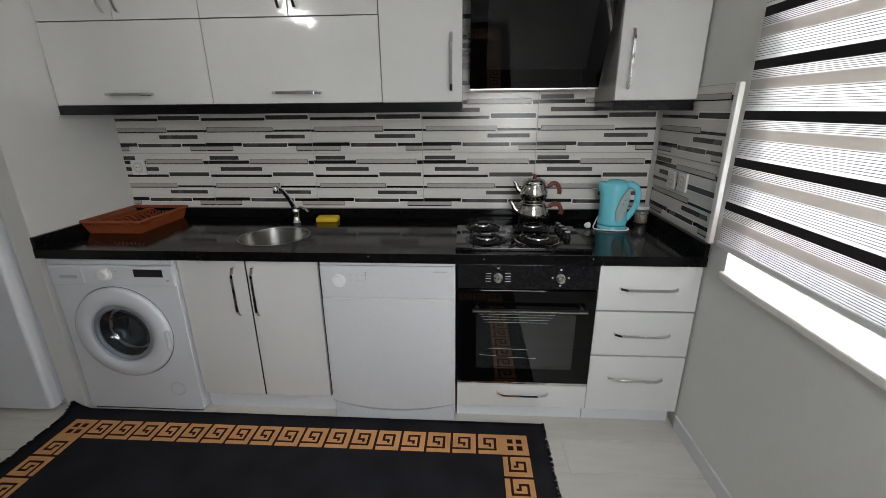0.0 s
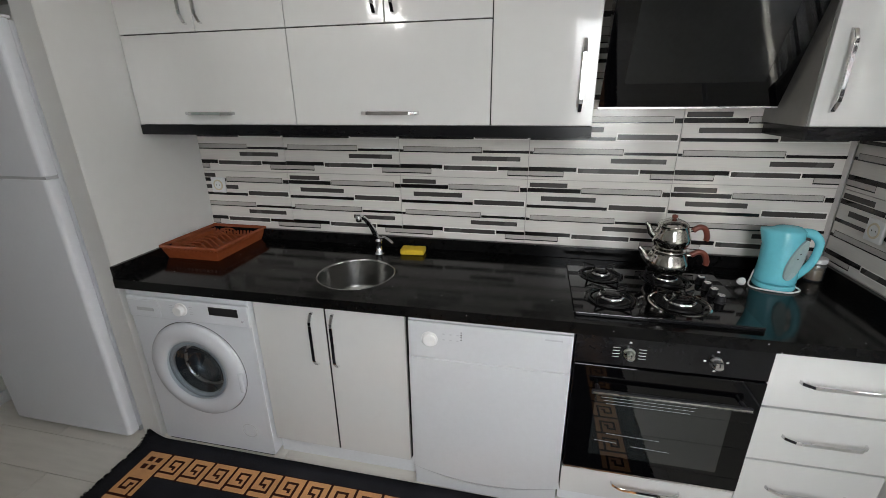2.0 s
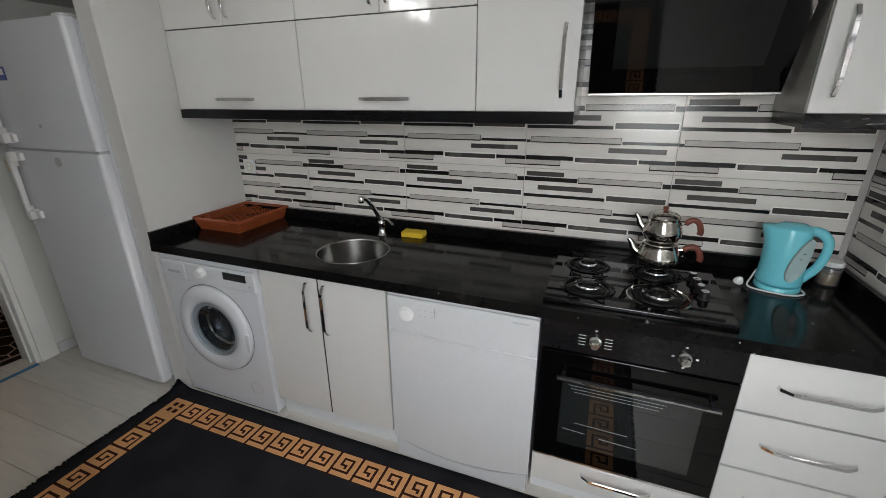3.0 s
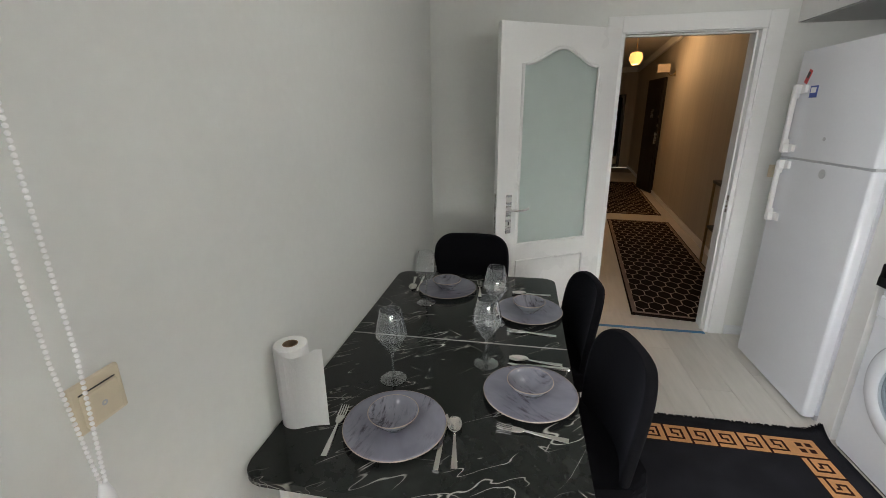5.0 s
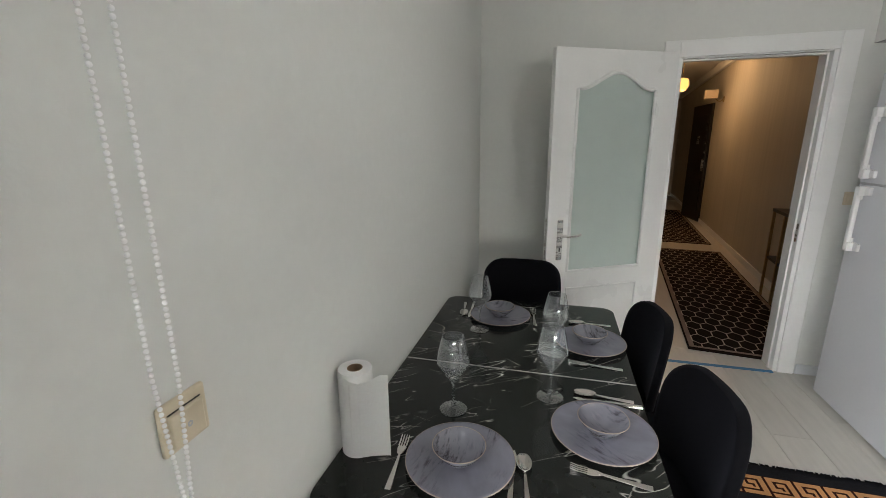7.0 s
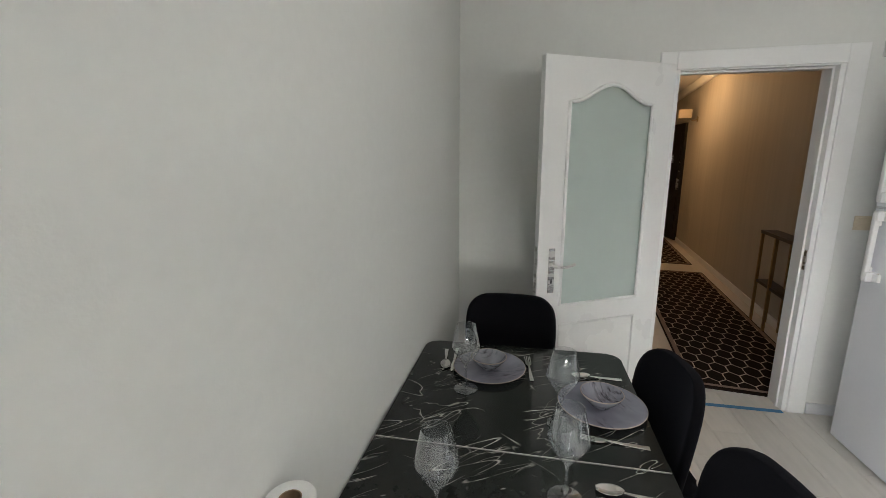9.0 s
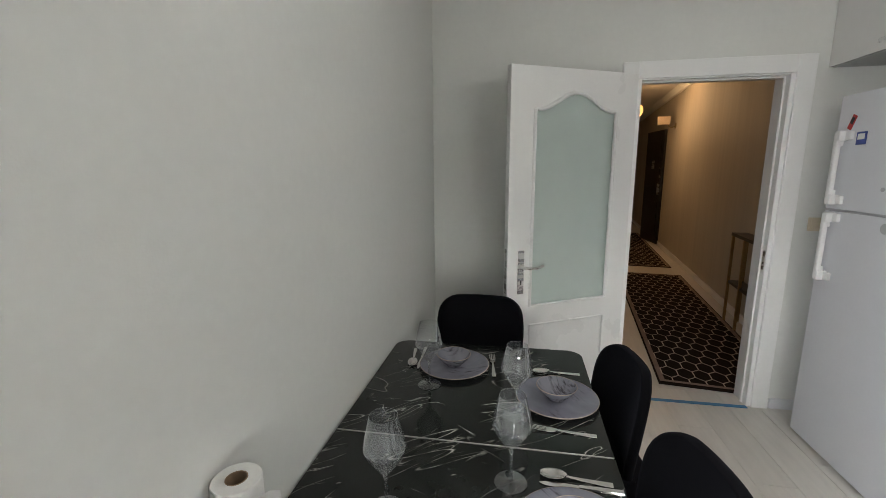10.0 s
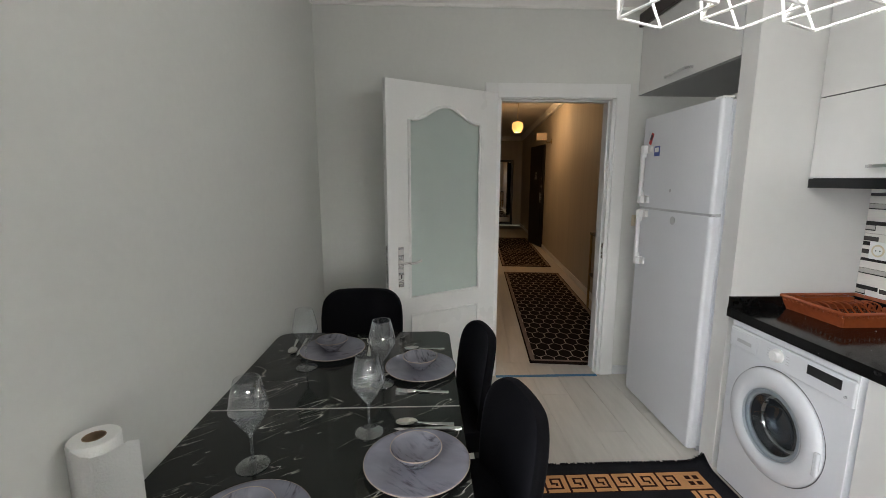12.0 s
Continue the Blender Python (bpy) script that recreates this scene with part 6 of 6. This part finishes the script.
def runner(u0, u1, v0, v1):
    r = thing("hall_runner", ((u0 + u1) / 2, -(v0 + v1) / 2, 0), "dark brown hall runner with a beige hexagon lattice", "rug", "hall runners")
    hx, hy = (u1 - u0) / 2, (v1 - v0) / 2
    part("carpet", prism(round_rect(-hx, hx, -hy, hy, 0.005, 2), 0.0, 0.009, bevel=0.002), M_RUNNER, r)
    bm = bmesh.new()

    def line(ax, ay, bx, by, w_=0.006):
        # cut the yarn off at the edge of the lattice field
        a, d = Vector((ax, ay)), Vector((bx - ax, by - ay))
        s0, s1 = 0.0, 1.0
        for p, q, f in ((ax, d.x, fx), (ay, d.y, fy)):
            if abs(q) < 1e-6:
                if abs(p) > f + 1e-4:
                    return
            else:
                lo, hi = sorted(((-f - p) / q, (f - p) / q))
                s0, s1 = max(s0, lo), min(s1, hi)
        if s1 - s0 < 0.02:
            return
        (ax, ay), (bx, by) = a + d * s0, a + d * s1
        n_ = Vector((-d.y, d.x)).normalized() * w_
        bm.faces.new([bm.verts.new((p[0], p[1], 0.0105)) for p in ((ax + n_.x, ay + n_.y), (ax - n_.x, ay - n_.y), (bx - n_.x, by - n_.y), (bx + n_.x, by + n_.y))])

    fx, fy = hx - 0.064, hy - 0.048
    wv = 2 * fy / 7
    lu = 0.185
    seen_ = set()
    i = 0
    while True:
        cu_ = -fx + i * 0.75 * lu
        if cu_ > fx + lu:
            break
        for j in range(9):
            cv_ = -fy + (j + 0.5 * (i % 2)) * wv
            ring = [(cu_ + lu / 2, cv_), (cu_ + lu / 4, cv_ + wv / 2), (cu_ - lu / 4, cv_ + wv / 2), (cu_ - lu / 2, cv_), (cu_ - lu / 4, cv_ - wv / 2), (cu_ + lu / 4, cv_ - wv / 2)]
            for k in range(6):
                (ax, ay), (bx, by) = ring[k], ring[(k + 1) % 6]
                key = (round((ax + bx) * 500), round((ay + by) * 500))
                if key not in seen_:
                    seen_.add(key)
                    line(ax, ay, bx, by, 0.0040)
        i += 1
    part("lattice", bm, M_RUNLINE, r, "beige hexagon lattice")
    bm = bmesh.new()
    for w0, w1, e0, e1 in ((0.012, 0.048, 0.034, 0.064),):
        for x0, x1, y0, y1 in ((-hx + e0, hx - e0, hy - w1, hy - w0), (-hx + e0, hx - e0, -hy + w0, -hy + w1), (-hx + e0, -hx + e1, -hy + w1, hy - w1), (hx - e1, hx - e0, -hy + w1, hy - w1)):
            bm.faces.new([bm.verts.new((x, y, 0.0103)) for x, y in ((x0, y0), (x1, y0), (x1, y1), (x0, y1))])
    part("border", bm, M_RUNEDGE, r, "dull brown border band")
    hall(r)


runner(0.21, 3.67, 0.0, 0.86)
runner(4.17, 7.9, 0.0, 0.84)

ct_ = thing("console_table", (0.0, 0.0, 0), "narrow console table with a dark top and brass legs", "console table")
part("top", boxes((1.12, 1.83, -0.985, -0.845, 0.862, 0.892), bevel=0.003), M_DARKWD, ct_)
part("shelf", boxes((1.14, 1.81, -0.978, -0.852, 0.395, 0.42), bevel=0.003), M_DARKWD, ct_)
for x in (1.15, 1.50, 1.80):
    for y in (-0.975, -0.856):
        part("leg", boxes((x - 0.012, x + 0.012, y - 0.011, y + 0.011, 0.0, 0.862), bevel=0.002), M_BRASS, ct_)
hall(ct_)

ed = thing("entrance_door", (6.73, -0.93, 0), "dark brown steel entrance door standing ajar in the hall", "door", rz=12)
part("leaf", boxes((-0.43, 0.43, 0.0, 0.06, 0.01, 2.24), bevel=0.006), M_DARKWD, ed)
for z0, z1 in ((0.2, 0.85), (1.15, 2.05)):
    part("panel", boxes((-0.33, 0.33, 0.06, 0.068, z0, z1), bevel=0.005), M_DARKWD, ed)
part("handle", boxes((-0.37, -0.34, 0.06, 0.10, 1.0, 1.22), bevel=0.005), M_STEEL, ed, "steel door handle plate")
for z in (1.35, 1.52):
    part("lock", lathe([(0, 0), (0.022, 0), (0.022, 0.012), (0, 0.014)], 16, (0.355, -0.06, z), "y"), M_STEEL, ed).matrix_basis = pose(0, 0, 0, 0, 0, 180)
part("peephole", boxes((-0.06, 0.06, 0.068, 0.075, 1.50, 1.66), bevel=0.003), M_STEEL, ed)
hall(ed)

mr = thing("standing_mirror", (11.19, -0.42, 0), "tall dark-framed mirror leaning on the hall's end wall", "mirror")
part("frame", boxes((-0.06, 0.0, -0.30, -0.22, 0.02, 2.15), (-0.06, 0.0, 0.22, 0.30, 0.02, 2.15), (-0.06, 0.0, -0.22, 0.22, 2.07, 2.15), (-0.06, 0.0, -0.22, 0.22, 0.02, 0.10), bevel=0.006), M_DARKWD, mr)
part("glass", boxes((-0.035, -0.03, -0.22, 0.22, 0.10, 2.07)), M_MIRROR, mr)
hall(mr)

wl = thing("wall_bracket_lamp", (5.62, -1.0, 2.24), "brass wall bracket with an unlit square shade", "wall lamp")
part("back_plate", lathe([(0, 0), (0.05, 0), (0.045, 0.012), (0, 0.016)], 20, (0, 0, 0), "y"), M_BRASS, wl).matrix_basis = pose(0, 0, 0, 0, 0, 180)
part("arm", tube(arc([(0, 0.01, 0), (0, 0.06, -0.03), (0.0, 0.11, 0.0), (0.0, 0.13, 0.04)], 5), 0.008, 8), M_BRASS, wl)
part("shade", boxes((-0.06, 0.06, 0.10, 0.30, 0.02, 0.16), bevel=0.008), M_RUNLINE, wl)
hall(wl)

p1 = thing("hall_pendant", (5.0, -0.27, HZ), "lit amber glass pendant lamp in the hall", "pendant lamp")
part("rose", lathe([(0, -0.03), (0.05, -0.03), (0.06, -0.001), (0, -0.001)], 20), M_BRASS, p1)
part("rod", tube([(0, 0, -0.03), (0, 0, -0.36)], 0.006, 8), M_BRASS, p1)
part("shade", lathe([(0.04, -0.36), (0.085, -0.375), (0.10, -0.42), (0.105, -0.45), (0.098, -0.49), (0.075, -0.53), (0.06, -0.555), (0.0, -0.56)], 24), M_LAMPON, p1, "glowing amber glass shade", smooth=True)
hall(p1)
p2 = thing("hall_ceiling_light", (4.35, -0.72, HZ), "lit crystal ceiling light in the hall", "ceiling light")
part("plate", lathe([(0, -0.02), (0.15, -0.02), (0.16, -0.001), (0, -0.001)], 28), M_BRASS, p2)
for k in range(24):
    a = 2 * math.pi * k / 24
    part("crystal", lathe([(0, -0.02), (0.012, -0.03), (0.014, -0.11), (0, -0.13)], 6, (0.135 * math.cos(a), 0.135 * math.sin(a), 0)), M_CRYST, p2)
part("inner_glow", lathe([(0, -0.02), (0.10, -0.021), (0.10, -0.09), (0, -0.095)], 20), M_CRYST, p2)
hall(p2)
lamp("hall_lamp_pendant", "POINT", HALL @ pose(5.0, -0.27, HZ - 0.64), 1.1, (1.0, 0.60, 0.29), radius=0.08)
lamp("hall_lamp_crystal", "POINT", HALL @ pose(4.35, -0.42, HZ - 0.34), 1.0, (1.0, 0.64, 0.33), radius=0.12)

# ---- wall tiles ----
TW, TH = 0.605, 0.305
BARS = ((0.016, 0.29, 0.050, 0.118, 2), (0.0, 0.388, 0.130, 0.192, 1), (0.396, 0.937, 0.112, 0.182, 3), (0.947, 1.0, 0.134, 0.198, 1),
        (0.105, 0.50, 0.250, 0.320, 2), (0.0, 0.585, 0.386, 0.432, 1), (0.597, 0.982, 0.346, 0.420, 4),
        (0.0, 0.03, 0.592, 0.632, 1), (0.035, 0.646, 0.550, 0.618, 3), (0.655, 1.0, 0.590, 0.628, 1), (0.572, 0.937, 0.678, 0.744, 2),
        (0.0, 0.342, 0.816, 0.876, 1), (0.354, 0.766, 0.826, 0.892, 4), (0.776, 1.0, 0.828, 0.879, 1), (0.0, 0.252, 0.880, 0.944, 3), (0.85, 1.0, 0.880, 0.946, 3))
TILE_MESH = {}


def tile_mesh(u0, u1, v0, v1):
    """One printed tile (or the cut piece u0..u1, v0..v1 of it), its bars slightly raised; faces -y."""
    key = (u0, u1, v0, v1)
    if key in TILE_MESH:
        return TILE_MESH[key]
    bm = bmesh.new()
    g = 0.0026
    box(bm, 0, (u1 - u0) * TW - g, 0, 0.007, 0, (v1 - v0) * TH - g, bevel=0.0008, seg=1)

    def bar(a, b, c, d, mi, t_):
        a, b, c, d = max(a, u0 + 0.002), min(b, u1 - 0.002), max(c, v0 + 0.003), min(d, v1 - 0.003)
        if b - a < 0.004 or d - c < 0.004:
            return
        x0, x1 = (a - u0) * TW, (b - u0) * TW
        z1, z0 = (v1 - c) * TH, (v1 - d) * TH
        v = [bm.verts.new(p) for p in ((x0, -t_, z0), (x1, -t_, z0), (x1, -t_, z1), (x0, -t_, z1), (x0, 0.001, z0), (x1, 0.001, z0), (x1, 0.001, z1), (x0, 0.001, z1))]
        for q_ in ((0, 1, 2, 3), (0, 4, 5, 1), (1, 5, 6, 2), (2, 6, 7, 3), (3, 7, 4, 0)):
            bm.faces.new([v[k_] for k_ in q_]).material_index = mi

    for a, b, c, d, kind in BARS:
        if kind == 4:
            bar(a - 0.007, b + 0.007, c - 0.016, d + 0.016, 4, 0.0006)
            bar(a, b, c, d, 2, 0.0010)
        elif kind == 3:
            bar(a - 0.003, b + 0.003, c - 0.005, d + 0.016, 1, 0.0004)
            bar(a, b, c, d, 3, 0.0010)
        else:
            bar(a, b, c, d, kind, 0.0008)
    me = bpy.data.meshes.new("tile")
    bmesh.ops.recalc_face_normals(bm, faces=bm.faces[:])
    bm.to_mesh(me)
    bm.free()
    for m_ in (M_TILE, M_TBLK, M_TDRK, M_TGRY, M_TWHT):
        me.materials.append(m_)
    TILE_MESH[key] = me
    return me


bs = struct("backsplash_north", boxes((-1.605, 1.333, 2.6115, 2.6148, 0.905, 2.48)), M_GROUT, "glossy cream wall tiles with black and grey printed bars")
be = struct("backsplash_east", boxes((1.3415, 1.3448, 2.006, 2.6115, 0.905, 1.533)), M_GROUT, "glossy cream wall tiles with black and grey printed bars")
COLS = [(-1.605, -1.108)] + [(-1.108 + TW * i, -1.108 + TW * (i + 1)) for i in range(4)]
for r in range(5):
    z0, z1 = 0.922 + TH * r, 0.922 + TH * (r + 1)
    for c0, c1 in COLS:
        if r >= 2 and (c1 < 0.1 or c0 > 1.2):
            continue
        u0 = round(1 - (c1 - c0) / TW, 4) if c0 < -1.2 else 0.0
        ob = new("tile", tile_mesh(u0, 1.0, 0.0, 1.0))
        ob.parent = bs
        ob.matrix_basis = pose(c0, 2.6045, z0)
for r in range(2):
    ob = new("tile", tile_mesh(0.0, 1.0, 0.0, 1.0))
    ob.parent = be
    ob.matrix_basis = pose(1.3345, 2.604, 0.922 + TH * r, 0, 0, -90)

# ---- floor planks ----
PL, PW = 1.21, 0.192
PLANK_MESH = {}


def plank_mesh(ln, wd):
    key = (round(ln, 3), round(wd, 3))
    if key not in PLANK_MESH:
        bm = boxes((0.0006, ln - 0.0006, 0.0006, wd - 0.0006, -0.009, 0.0), bevel=0.0012, seg=1)
        me = bpy.data.meshes.new("plank")
        bm.to_mesh(me)
        bm.free()
        me.materials.append(M_PLANK)
        PLANK_MESH[key] = me
    return PLANK_MESH[key]


def lay(parent, x0, x1, y0, y1):
    j = 0
    y = y0
    while y < y1 - 0.01:
        wd = min(PW, y1 - y)
        x = x0
        first = (0.45, 0.9, 1.21, 0.7)[j % 4]
        while x < x1 - 0.01:
            ln = min(first if x == x0 else PL, x1 - x)
            ob = new("plank", plank_mesh(ln, wd))
            ob.parent = parent
            ob.matrix_basis = pose(x, y, 0)
            x += ln
        y += wd
        j += 1


lay(FLOOR, XW - 0.15, XE, YS, YN)
lay(HFLOOR, 0.213, 9.9, -1.0, 0.75)
